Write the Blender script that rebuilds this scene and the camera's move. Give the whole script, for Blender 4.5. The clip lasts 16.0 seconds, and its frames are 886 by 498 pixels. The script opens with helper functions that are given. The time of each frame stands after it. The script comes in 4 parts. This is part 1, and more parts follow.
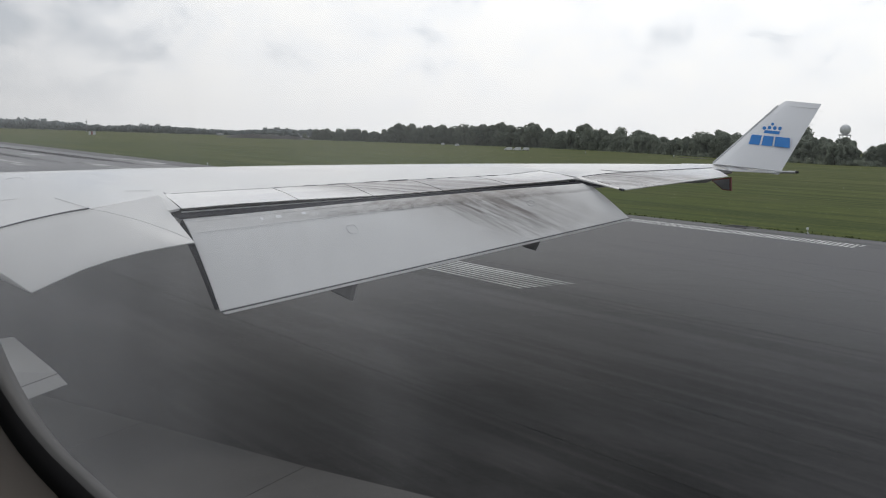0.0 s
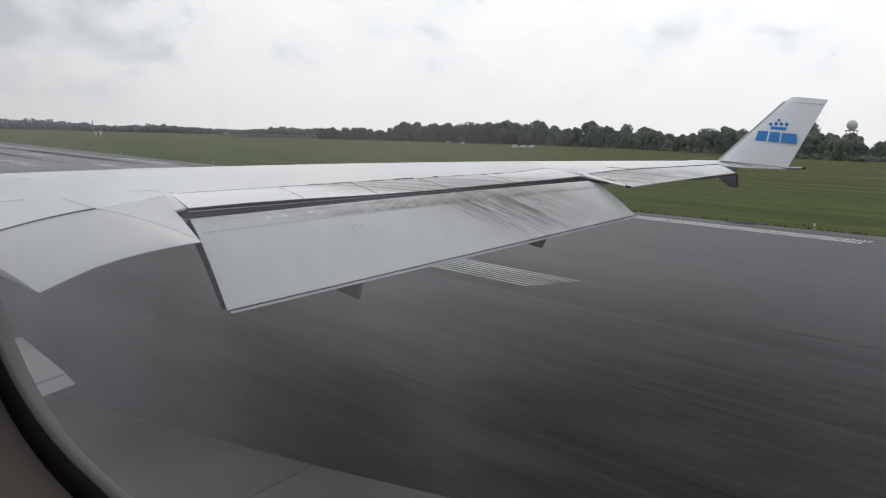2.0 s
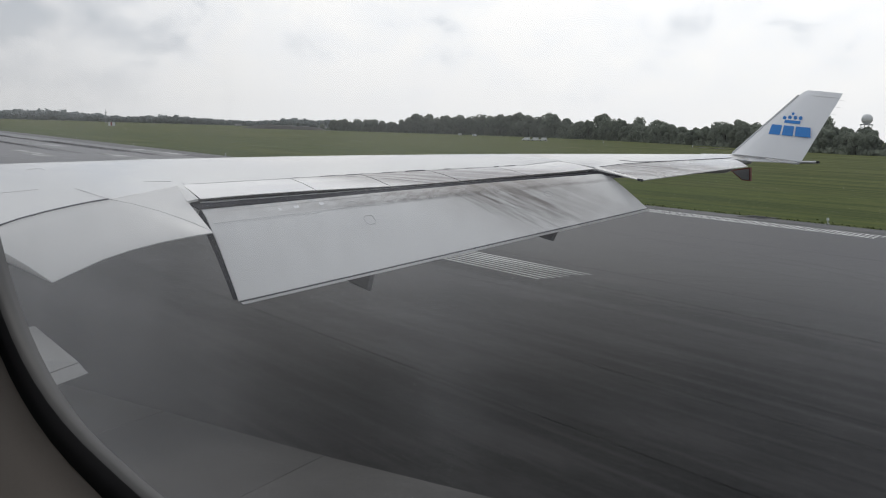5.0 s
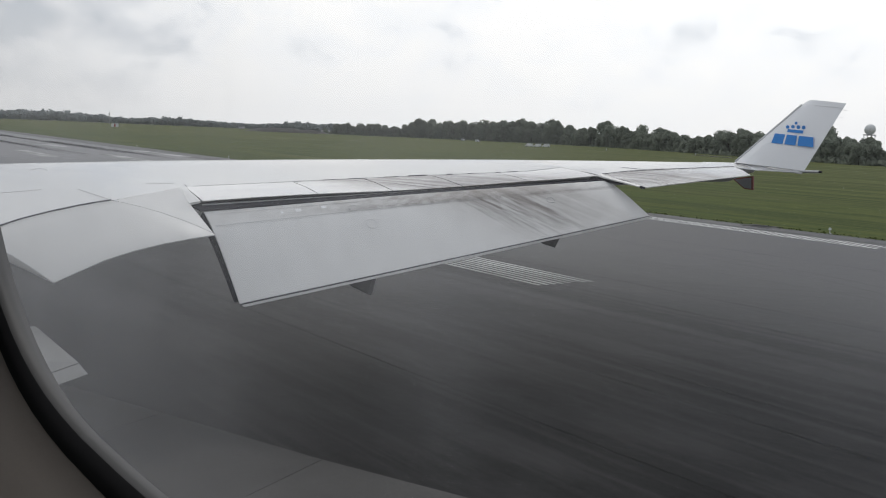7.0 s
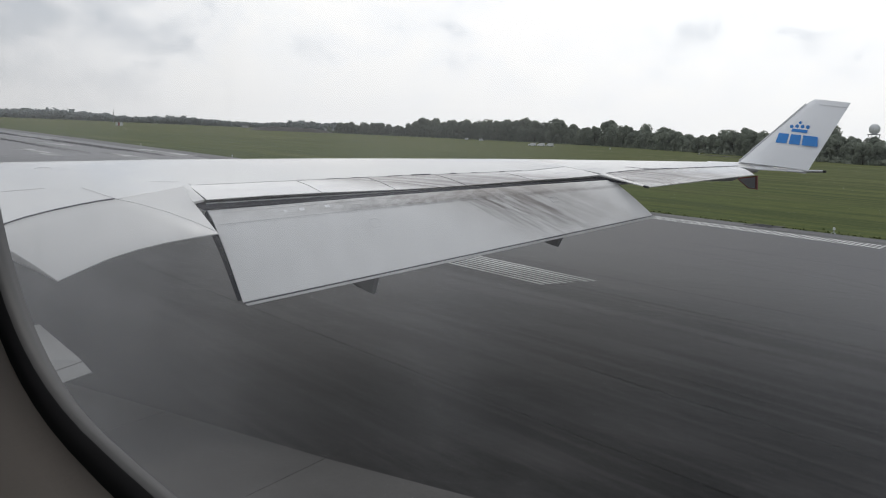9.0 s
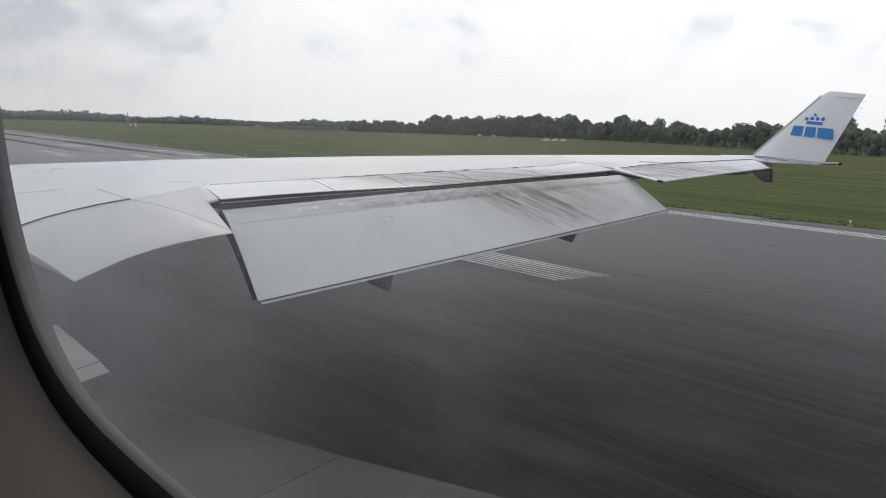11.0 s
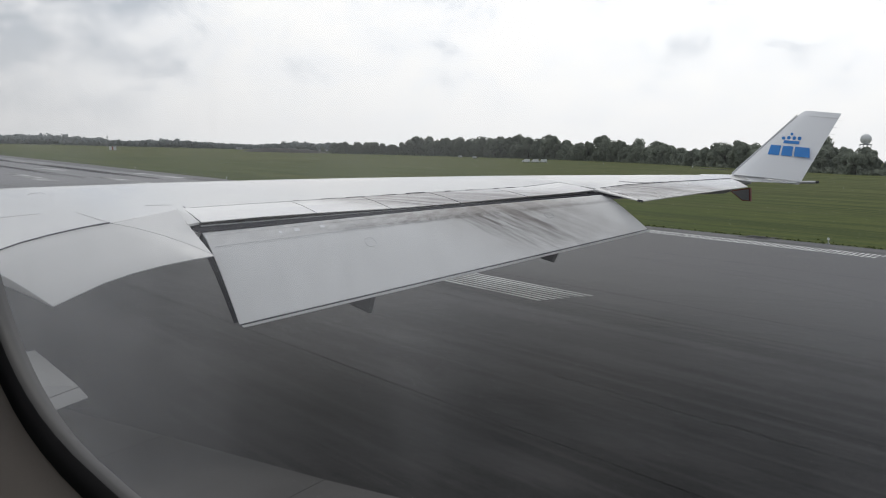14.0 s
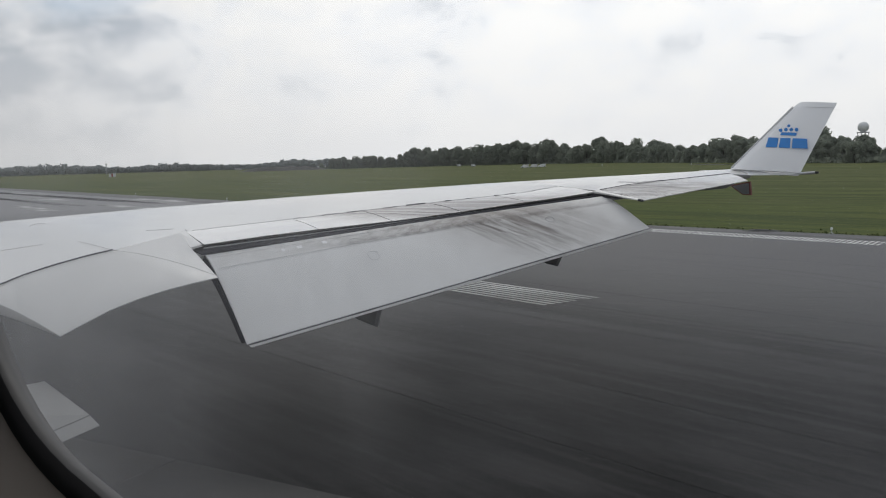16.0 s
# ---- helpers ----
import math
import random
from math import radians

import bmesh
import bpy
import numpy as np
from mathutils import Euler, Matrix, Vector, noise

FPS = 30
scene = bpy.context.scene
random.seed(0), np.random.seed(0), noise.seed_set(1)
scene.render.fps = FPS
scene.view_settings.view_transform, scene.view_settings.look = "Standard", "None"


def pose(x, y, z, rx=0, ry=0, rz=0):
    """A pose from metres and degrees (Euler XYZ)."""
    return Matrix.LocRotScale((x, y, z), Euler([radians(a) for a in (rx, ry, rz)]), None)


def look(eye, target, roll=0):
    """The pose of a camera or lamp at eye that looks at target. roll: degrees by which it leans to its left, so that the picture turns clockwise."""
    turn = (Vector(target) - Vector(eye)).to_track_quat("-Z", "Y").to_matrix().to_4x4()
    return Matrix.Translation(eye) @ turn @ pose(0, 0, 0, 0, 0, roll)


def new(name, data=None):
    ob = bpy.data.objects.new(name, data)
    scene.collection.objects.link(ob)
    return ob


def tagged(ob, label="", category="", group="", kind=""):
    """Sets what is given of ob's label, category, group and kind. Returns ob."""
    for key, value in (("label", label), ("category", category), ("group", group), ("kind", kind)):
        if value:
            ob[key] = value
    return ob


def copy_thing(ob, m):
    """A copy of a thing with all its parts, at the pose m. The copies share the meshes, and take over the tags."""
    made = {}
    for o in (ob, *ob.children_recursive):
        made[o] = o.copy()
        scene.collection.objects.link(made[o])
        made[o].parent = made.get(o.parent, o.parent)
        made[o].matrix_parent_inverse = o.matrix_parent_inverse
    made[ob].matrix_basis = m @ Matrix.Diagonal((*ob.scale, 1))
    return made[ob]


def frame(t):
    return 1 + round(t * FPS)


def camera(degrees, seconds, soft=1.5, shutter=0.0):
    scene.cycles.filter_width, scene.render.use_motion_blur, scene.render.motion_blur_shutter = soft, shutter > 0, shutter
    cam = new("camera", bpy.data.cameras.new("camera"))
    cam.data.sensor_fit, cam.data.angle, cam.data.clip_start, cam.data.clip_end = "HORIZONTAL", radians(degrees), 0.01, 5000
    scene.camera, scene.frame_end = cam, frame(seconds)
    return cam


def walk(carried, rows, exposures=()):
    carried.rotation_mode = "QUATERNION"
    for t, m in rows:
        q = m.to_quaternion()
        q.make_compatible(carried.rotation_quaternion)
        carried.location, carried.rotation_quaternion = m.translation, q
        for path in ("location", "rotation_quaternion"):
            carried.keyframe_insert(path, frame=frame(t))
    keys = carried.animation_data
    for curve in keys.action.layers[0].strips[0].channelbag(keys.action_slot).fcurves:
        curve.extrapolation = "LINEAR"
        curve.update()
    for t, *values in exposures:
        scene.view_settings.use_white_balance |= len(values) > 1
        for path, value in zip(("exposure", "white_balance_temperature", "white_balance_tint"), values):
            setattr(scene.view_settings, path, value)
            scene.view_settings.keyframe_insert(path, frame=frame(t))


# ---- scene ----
# The airliner stands still in its own frame: x outboard to the right, y towards the nose, z up from the ground.
cam = camera(53.0, 16.0, soft=1.05)
# seconds, fore-aft and height of the eye at the window, heading, tilt, lean
PATH = [
    (0.0, -0.0062, 6.0025, -40.60, -7.05, 1.77),
    (0.5, -0.0032, 6.0017, -41.19, -6.40, 2.02),
    (1.0, -0.0029, 6.0014, -41.27, -6.41, 1.97),
    (1.5, -0.0103, 6.0028, -40.94, -6.55, 2.01),
    (2.0, -0.0010, 6.0019, -40.21, -7.18, 1.42),
    (2.5, -0.0032, 6.0023, -39.70, -7.55, 1.35),
    (3.0, 0.0010, 6.0014, -39.75, -7.67, 1.47),
    (3.5, -0.0019, 6.0012, -39.43, -7.64, 1.57),
    (4.0, -0.0013, 6.0011, -39.48, -7.70, 1.62),
    (6.5, -0.0031, 6.0014, -39.41, -7.55, 2.07),
    (7.0, -0.0025, 6.0004, -39.39, -7.37, 2.37),
    (7.5, -0.0047, 6.0009, -39.22, -7.41, 2.17),
    (8.0, -0.0022, 5.9999, -39.12, -7.44, 2.53),
    (10.5, -0.0055, 6.0004, -39.00, -7.45, 2.00),
    (11.0, -0.0026, 6.0001, -38.28, -7.67, 1.73),
    (11.5, -0.0032, 5.9999, -38.18, -7.57, 1.88),
    (12.0, -0.0057, 6.0004, -37.95, -7.65, 1.59),
    (12.5, -0.0019, 5.9993, -37.78, -7.62, 1.63),
    (13.0, -0.0033, 5.9983, -37.80, -6.99, 2.04),
    (13.5, -0.0093, 6.0003, -38.79, -6.67, 1.93),
    (14.0, -0.0056, 6.0005, -39.41, -6.28, 1.35),
    (14.5, -0.0006, 6.0000, -39.59, -6.72, 1.88),
    (15.0, -0.0087, 6.0007, -39.91, -6.08, -0.54),
    (15.5, -0.0081, 5.9992, -39.60, -5.31, -0.53),
    (16.0, -0.0140, 6.0006, -39.20, -5.65, -1.65),
]
walk(cam, [(t, pose(0.0, y, z, 90 + p, 0, a) @ pose(0, 0, 0, 0, 0, r)) for t, y, z, a, p, r in PATH], exposures=[(0.0, 0.0), (4.0, 0.0), (7.0, 0.05), (10.5, 0.07), (13.0, 0.05), (15.0, 0.0), (16.0, -0.09)])


# ---- world and sun ----
CLOUD_X, CLOUD_Y = 5.4, 3.1


def build_world():
    w = bpy.data.worlds.new("sky")
    scene.world = w
    w.use_nodes = True
    nt = w.node_tree
    nt.nodes.clear()
    N, L = nt.nodes.new, nt.links.new
    out, bg = N("ShaderNodeOutputWorld"), N("ShaderNodeBackground")
    sky = N("ShaderNodeTexSky")
    sky.sky_type, sky.sun_disc = "NISHITA", False
    sky.sun_elevation, sky.sun_rotation = radians(60), radians(40)
    bg0 = N("ShaderNodeBackground")
    L(sky.outputs[0], bg0.inputs[0])
    bg0.inputs[1].default_value = 0.10
    co = N("ShaderNodeTexCoord")
    mp = N("ShaderNodeMapping")
    mp.inputs["Scale"].default_value = (3.0, 3.0, 5.2)
    mp.inputs["Rotation"].default_value = (0, 0, radians(-14))
    mp.inputs["Location"].default_value = (CLOUD_X, CLOUD_Y, 0.2)
    L(co.outputs["Generated"], mp.inputs[0])
    n1 = N("ShaderNodeTexNoise")
    n1.inputs["Scale"].default_value, n1.inputs["Detail"].default_value, n1.inputs["Roughness"].default_value = 1.3, 9, 0.55
    n1.inputs["Distortion"].default_value = 0.15
    L(mp.outputs[0], n1.inputs["Vector"])
    sep = N("ShaderNodeSeparateXYZ")
    L(co.outputs["Generated"], sep.inputs[0])
    low = N("ShaderNodeMapRange")
    L(sep.outputs[2], low.inputs[0])
    for k, v in (("From Min", 0.03), ("From Max", 0.22), ("To Min", 0.32), ("To Max", 0.0)):
        low.inputs[k].default_value = v
    add = N("ShaderNodeMath")
    L(n1.outputs["Fac"], add.inputs[0])
    L(low.outputs[0], add.inputs[1])
    cover = N("ShaderNodeValToRGB")
    cover.color_ramp.elements[0].position, cover.color_ramp.elements[1].position = 0.30, 0.50
    L(add.outputs[0], cover.inputs[0])
    n2 = N("ShaderNodeTexNoise")
    n2.inputs["Scale"].default_value, n2.inputs["Detail"].default_value, n2.inputs["Roughness"].default_value = 4.0, 9, 0.56
    n2.inputs["Distortion"].default_value = 0.25
    L(mp.outputs[0], n2.inputs["Vector"])
    tone = N("ShaderNodeValToRGB")
    e = tone.color_ramp.elements
    e[0].position, e[0].color = 0.37, (0.55, 0.60, 0.665, 1)
    e[1].position, e[1].color = 0.57, (0.92, 0.94, 0.965, 1)
    e.new(0.74).color = (1.0, 1.0, 0.99, 1)
    # thicker cloud away from the glow
    thick = N("ShaderNodeMapRange")
    tsum = N("ShaderNodeMath")
    L(n2.outputs["Fac"], tsum.inputs[0])
    L(thick.outputs[0], tsum.inputs[1])
    # the cloud glows towards the sun and is greyer away from it
    dot = N("ShaderNodeVectorMath")
    dot.operation = "DOT_PRODUCT"
    L(co.outputs["Generated"], dot.inputs[0])
    az, el = radians(52), radians(14)
    dot.inputs[1].default_value = (math.sin(az) * math.cos(el), math.cos(az) * math.cos(el), math.sin(el))
    L(dot.outputs["Value"], thick.inputs[0])
    for k, v in (("From Min", 0.72), ("From Max", 0.90), ("To Min", -0.02), ("To Max", 0.16)):
        thick.inputs[k].default_value = v
    # a heavier grey cloud ahead of the wing
    side, heavy, total = N("ShaderNodeVectorMath"), N("ShaderNodeMapRange"), N("ShaderNodeMath")
    side.operation, heavy.interpolation_type = "DOT_PRODUCT", "SMOOTHSTEP"
    L(co.outputs["Generated"], side.inputs[0])
    az, el = radians(5), radians(13)
    side.inputs[1].default_value = (math.sin(az) * math.cos(el), math.cos(az) * math.cos(el), math.sin(el))
    L(side.outputs["Value"], heavy.inputs[0])
    for k, v in (("From Min", 0.930), ("From Max", 0.986), ("To Min", 0.0), ("To Max", -0.13)):
        heavy.inputs[k].default_value = v
    L(tsum.outputs[0], total.inputs[0])
    L(heavy.outputs[0], total.inputs[1])
    L(total.outputs[0], tone.inputs[0])
    glow = N("ShaderNodeMapRange")
    L(dot.outputs["Value"], glow.inputs[0])
    for k, v in (("From Min", 0.76), ("From Max", 0.94), ("To Min", 0.84), ("To Max", 1.09)):
        glow.inputs[k].default_value = v
    warm = N("ShaderNodeMix")
    warm.data_type = "RGBA"
    warm.inputs[7].default_value = (0.808, 0.812, 0.818, 1)
    haze = N("ShaderNodeMapRange")
    L(sep.outputs[2], haze.inputs[0])
    for k, v in (("From Min", 0.02), ("From Max", 0.15), ("To Min", 0.85), ("To Max", 0.0)):
        haze.inputs[k].default_value = v
    L(haze.outputs[0], warm.inputs[0])
    L(tone.outputs[0], warm.inputs[6])
    L(warm.outputs[2], bg.inputs[0])
    L(glow.outputs[0], bg.inputs[1])
    mix = N("ShaderNodeMixShader")
    L(cover.outputs[0], mix.inputs[0])
    L(bg0.outputs[0], mix.inputs[1])
    L(bg.outputs[0], mix.inputs[2])
    L(mix.outputs[0], out.inputs[0])
    sun = bpy.data.lights.new("sun", "SUN")
    sun.energy, sun.angle, sun.color = 0.7, radians(24), (1.0, 0.97, 0.92)
    ob = new("sun", sun)
    # the sun stands ahead of the wing, 40 degrees off the nose
    az, el = radians(40), radians(60)
    ob.matrix_world = look((0, 0, 60), (-math.sin(az) * math.cos(el), -math.cos(az) * math.cos(el), 60 - math.sin(el)))


build_world()


# ---- materials ----
class Mat:
    """A node material with a principled shader and a few shorthands."""

    def __init__(self, name, color=(0.5, 0.5, 0.5), rough=0.5, metal=0.0):
        self.m = bpy.data.materials.new(name)
        self.m.use_nodes = True
        self.nt = self.m.node_tree
        self.b = self.nt.nodes["Principled BSDF"]
        self.set("Base Color", (*color, 1)).set("Roughness", rough).set("Metallic", metal)
        self.coord = self.nt.nodes.new("ShaderNodeTexCoord").outputs["Object"]

    def set(self, k, v):
        if isinstance(v, bpy.types.NodeSocket):
            self.nt.links.new(v, self.b.inputs[k])
        else:
            self.b.inputs[k].default_value = v
        return self

    def node(self, kind, **ins):
        n = self.nt.nodes.new(kind)
        for k, v in ins.items():
            self.wire(n.inputs[k], v)
        return n

    def wire(self, socket, v):
        if isinstance(v, bpy.types.NodeSocket):
            self.nt.links.new(v, socket)
        else:
            socket.default_value = v

    def noise(self, scale, detail=4, stretch=(1, 1, 1), rough=0.55, turn=0.0):
        mp = self.node("ShaderNodeMapping", Vector=self.coord, Scale=stretch, Rotation=(0, 0, turn))
        n = self.node("ShaderNodeTexNoise", Vector=mp.outputs[0], Scale=scale, Detail=detail, Roughness=rough)
        return n.outputs["Fac"]

    def ramp(self, fac, p0, c0, p1, c1):
        r = self.node("ShaderNodeValToRGB", Fac=fac)
        e = r.color_ramp.elements
        e[0].position, e[0].color = p0, (*c0, 1) if len(c0) == 3 else c0
        e[1].position, e[1].color = p1, (*c1, 1) if len(c1) == 3 else c1
        return r.outputs[0]

    def mix(self, fac, a, b, mode="MIX"):
        n = self.nt.nodes.new("ShaderNodeMix")
        n.data_type, n.blend_type = "RGBA", mode
        self.wire(n.inputs["Factor"], fac)
        self.wire(n.inputs[6], a if isinstance(a, bpy.types.NodeSocket) else (*a, 1))
        self.wire(n.inputs[7], b if isinstance(b, bpy.types.NodeSocket) else (*b, 1))
        return n.outputs[2]

    def math(self, op, a, b=0.0):
        n = self.nt.nodes.new("ShaderNodeMath")
        n.operation = op
        n.use_clamp = op in ("ADD", "MULTIPLY", "SUBTRACT")
        self.wire(n.inputs[0], a)
        self.wire(n.inputs[1], b)
        return n.outputs[0]

    def axis(self, i):
        return self.node("ShaderNodeSeparateXYZ", Vector=self.coord).outputs[i]

    def band(self, i, lo, hi, soft):
        """1 between lo and hi along axis i, with soft ends."""
        a = self.axis(i)
        up = self.node("ShaderNodeMapRange", Value=a)
        up.inputs["From Min"].default_value, up.inputs["From Max"].default_value = lo - soft, lo + soft
        dn = self.node("ShaderNodeMapRange", Value=a)
        dn.inputs["From Min"].default_value, dn.inputs["From Max"].default_value = hi + soft, hi - soft
        return self.math("MULTIPLY", up.outputs[0], dn.outputs[0])

    def bump(self, height, strength=0.2, dist=0.01):
        b = self.node("ShaderNodeBump", Height=height, Strength=strength, Distance=dist)
        return self.set("Normal", b.outputs[0])


def paint(name, color, rough=0.32, dirt=0.25, soot=None, nose=False, scale=15.0, spec=0.62, gather=True):
    """Aircraft paint with faint grime; soot: a range across the slanting airflow with heavy streaks; nose: a grubby strip along the flap's front."""
    m = Mat(name, color, rough)
    grain = m.noise(2.6, 3, (1, 0.35, 0.35), 0.5)
    broad = m.noise(0.45, 3)
    c = m.mix(m.math("MULTIPLY", m.ramp(grain, 0.40, (0, 0, 0), 0.80, (1, 1, 1)), dirt), color, [k * 0.72 for k in color])
    c = m.mix(m.math("MULTIPLY", m.ramp(broad, 0.4, (0, 0, 0), 0.7, (1, 1, 1)), dirt), c, [k * 0.84 for k in color])

    def along(v, off, div):
        d = m.nt.nodes.new("ShaderNodeVectorMath")
        d.operation = "DOT_PRODUCT"
        m.wire(d.inputs[0], m.coord)
        d.inputs[1].default_value = v
        n = m.node("ShaderNodeMapRange", Value=d.outputs["Value"])
        n.clamp = False
        n.inputs["From Min"].default_value, n.inputs["From Max"].default_value = off, off + div
        return n.outputs[0]

    def span(x, lo, hi, soft):
        a = m.node("ShaderNodeMapRange", Value=x)
        a.inputs["From Min"].default_value, a.inputs["From Max"].default_value = lo - soft, lo + soft
        b = m.node("ShaderNodeMapRange", Value=x)
        b.inputs["From Min"].default_value, b.inputs["From Max"].default_value = hi + soft, hi - soft
        return m.math("MULTIPLY", a.outputs[0], b.outputs[0])

    chord = along((-0.4, -1, 0), -20.62, 1.4)
    flow = along((1, 0.72, 0), 0, 1)
    if nose:
        blot = m.ramp(m.noise(4.5, 7, (0.55, 1.5, 1.5), 0.7, radians(22)), 0.38, (0, 0, 0), 0.66, (1, 1, 1))
        strip_mask = m.math("MULTIPLY", span(chord, -0.2, 0.20, 0.02), m.math("ADD", m.math("MULTIPLY", blot, 0.75), 0.22))
        strip_mask = m.math("MULTIPLY", strip_mask, m.math("ADD", m.math("MULTIPLY", span(flow, 22.3, 25.0, 0.9), 0.65), 0.35))
        c = m.mix(m.math("MULTIPLY", strip_mask, 0.85), c, (0.21, 0.188, 0.170))
        crack = m.ramp(m.noise(5.0, 6, (1, 1, 1), 0.7), 0.42, (0, 0, 0), 0.60, (1, 1, 1))
        fold = m.math("MULTIPLY", span(chord, 0.155, 0.215, 0.018), span(flow, 22.6, 26.2, 0.8))
        c = m.mix(m.math("MULTIPLY", m.math("MULTIPLY", fold, crack), 0.7), c, (0.07, 0.062, 0.058))
    if soot:
        lo, hi, strength = soot
        v = m.node("ShaderNodeCombineXYZ", X=flow, Y=m.math("MULTIPLY", chord, 0.25))
        n = m.node("ShaderNodeTexNoise", Vector=v.outputs[0], Scale=scale, Detail=6, Roughness=0.62)
        streak = m.ramp(n.outputs["Fac"], 0.43, (0, 0, 0), 0.60, (1, 1, 1))
        fade = m.node("ShaderNodeMapRange", Value=chord)
        fade.inputs["From Min"].default_value, fade.inputs["From Max"].default_value = 1.0, 0.25
        if nose:
            begin = m.node("ShaderNodeMapRange", Value=chord)
            begin.inputs["From Min"].default_value, begin.inputs["From Max"].default_value = 0.13, 0.22
            streak = m.math("MULTIPLY", streak, m.math("ADD", m.math("MULTIPLY", begin.outputs[0], 0.85), 0.15))
        # streaks gather in bunches
        if gather:
            v4 = m.node("ShaderNodeCombineXYZ", X=flow, Y=m.math("MULTIPLY", chord, 0.12), Z=0.7)
            bunch = m.node("ShaderNodeTexNoise", Vector=v4.outputs[0], Scale=scale * 0.28, Detail=3, Roughness=0.6).outputs["Fac"]
            streak = m.math("MULTIPLY", streak, m.ramp(bunch, 0.40, (0.08,) * 3, 0.58, (1, 1, 1)))
        k = m.math("MULTIPLY", m.math("MULTIPLY", streak, span(flow, lo, hi, 0.28)), m.math("MULTIPLY", fade.outputs[0], strength))
        c = m.mix(k, c, (0.040, 0.033, 0.030))
        v5 = m.node("ShaderNodeCombineXYZ", X=flow, Y=m.math("MULTIPLY", chord, 0.2), Z=3.1)
        plume = m.ramp(m.node("ShaderNodeTexNoise", Vector=v5.outputs[0], Scale=4.2, Detail=5, Roughness=0.6).outputs["Fac"], 0.38, (0, 0, 0), 0.66, (1, 1, 1))
        plume = m.math("MULTIPLY", plume, m.math("MULTIPLY", span(flow, lo + 0.1, hi + 0.3, 0.4), m.math("MULTIPLY", fade.outputs[0], 0.95 * strength)))
        c = m.mix(plume, c, (0.115, 0.094, 0.082))
        v2 = m.noise(2.0, 5)
        wide = m.node("ShaderNodeMapRange", Value=chord)
        wide.inputs["From Min"].default_value, wide.inputs["From Max"].default_value = 1.5, 0.2
        haze = m.math("MULTIPLY", m.math("MULTIPLY", span(flow, lo - 0.3, hi + 0.9, 0.6), wide.outputs[0]), m.math("MULTIPLY", v2, 0.9 * strength))
        c = m.mix(haze, c, (0.21, 0.185, 0.168))
    m.set("Base Color", c)
    m.set("Roughness", m.ramp(grain, 0.3, (rough - 0.04,) * 3, 0.8, (rough + 0.07,) * 3))
    m.set("Specular IOR Level", spec)
    return m.m


WING = paint("grey_wing_paint", (0.715, 0.700, 0.680), 0.20, 0.16, spec=1.0)
DROOP = paint("matt_aileron_paint", (0.605, 0.60, 0.592), 0.42, 0.2)
SPOIL = paint("spoiler_paint", (0.89, 0.87, 0.845), 0.22, 0.20, (23.8, 25.9, 1.0), scale=5.0, spec=1.0, gather=False)
FLAP = paint("flap_paint", (0.745, 0.738, 0.727), 0.40, 0.22, (23.85, 25.1, 1.0), True)
AIL = paint("aileron_paint", (0.79, 0.78, 0.765), 0.26, 0.25, (25.9, 27.6, 0.95), scale=8.0, spec=1.0, gather=False)
WHITE = paint("white_winglet_paint", (0.87, 0.87, 0.875), 0.36, 0.06)
# darker copy of the flap paint: fuselage shade put into the colour
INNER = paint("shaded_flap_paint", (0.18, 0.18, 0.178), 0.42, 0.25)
GREYFIN = paint("grey_fairing_paint", (0.23, 0.23, 0.24), 0.45, 0.4)
# for dark parts, and for dark sheets that stand in for shade
DARK = Mat("dark_metal_and_shade", (0.024, 0.024, 0.030), 0.9).set("Specular IOR Level", 0.08).m
SEAM = Mat("panel_gap_sealant", (0.10, 0.10, 0.11), 0.7).m
FAINT = Mat("filled_panel_joint", (0.48, 0.48, 0.49), 0.5).m
LIP = paint("grey_seal_paint", (0.46, 0.46, 0.46), 0.5, 0.5)
METAL = Mat("bare_aluminium", (0.55, 0.55, 0.56), 0.38, 0.9).m
BLUE = Mat("blue_livery_paint", (0.02, 0.22, 0.62), 0.35).m
RED = Mat("red_warning_paint", (0.28, 0.035, 0.02), 0.5).m
DARKRED = Mat("dark_red_paint", (0.17, 0.03, 0.02), 0.5).m
RUBBER = Mat("black_window_gasket", (0.026, 0.026, 0.028), 0.5).m
BEZEL = Mat("grey_window_bezel", (0.062, 0.060, 0.061), 0.6).m
LINING = Mat("beige_cabin_lining", (0.50, 0.45, 0.41), 0.6)
LINING.bump(LINING.noise(900, 2), 0.08, 0.0004)
LINING = LINING.m


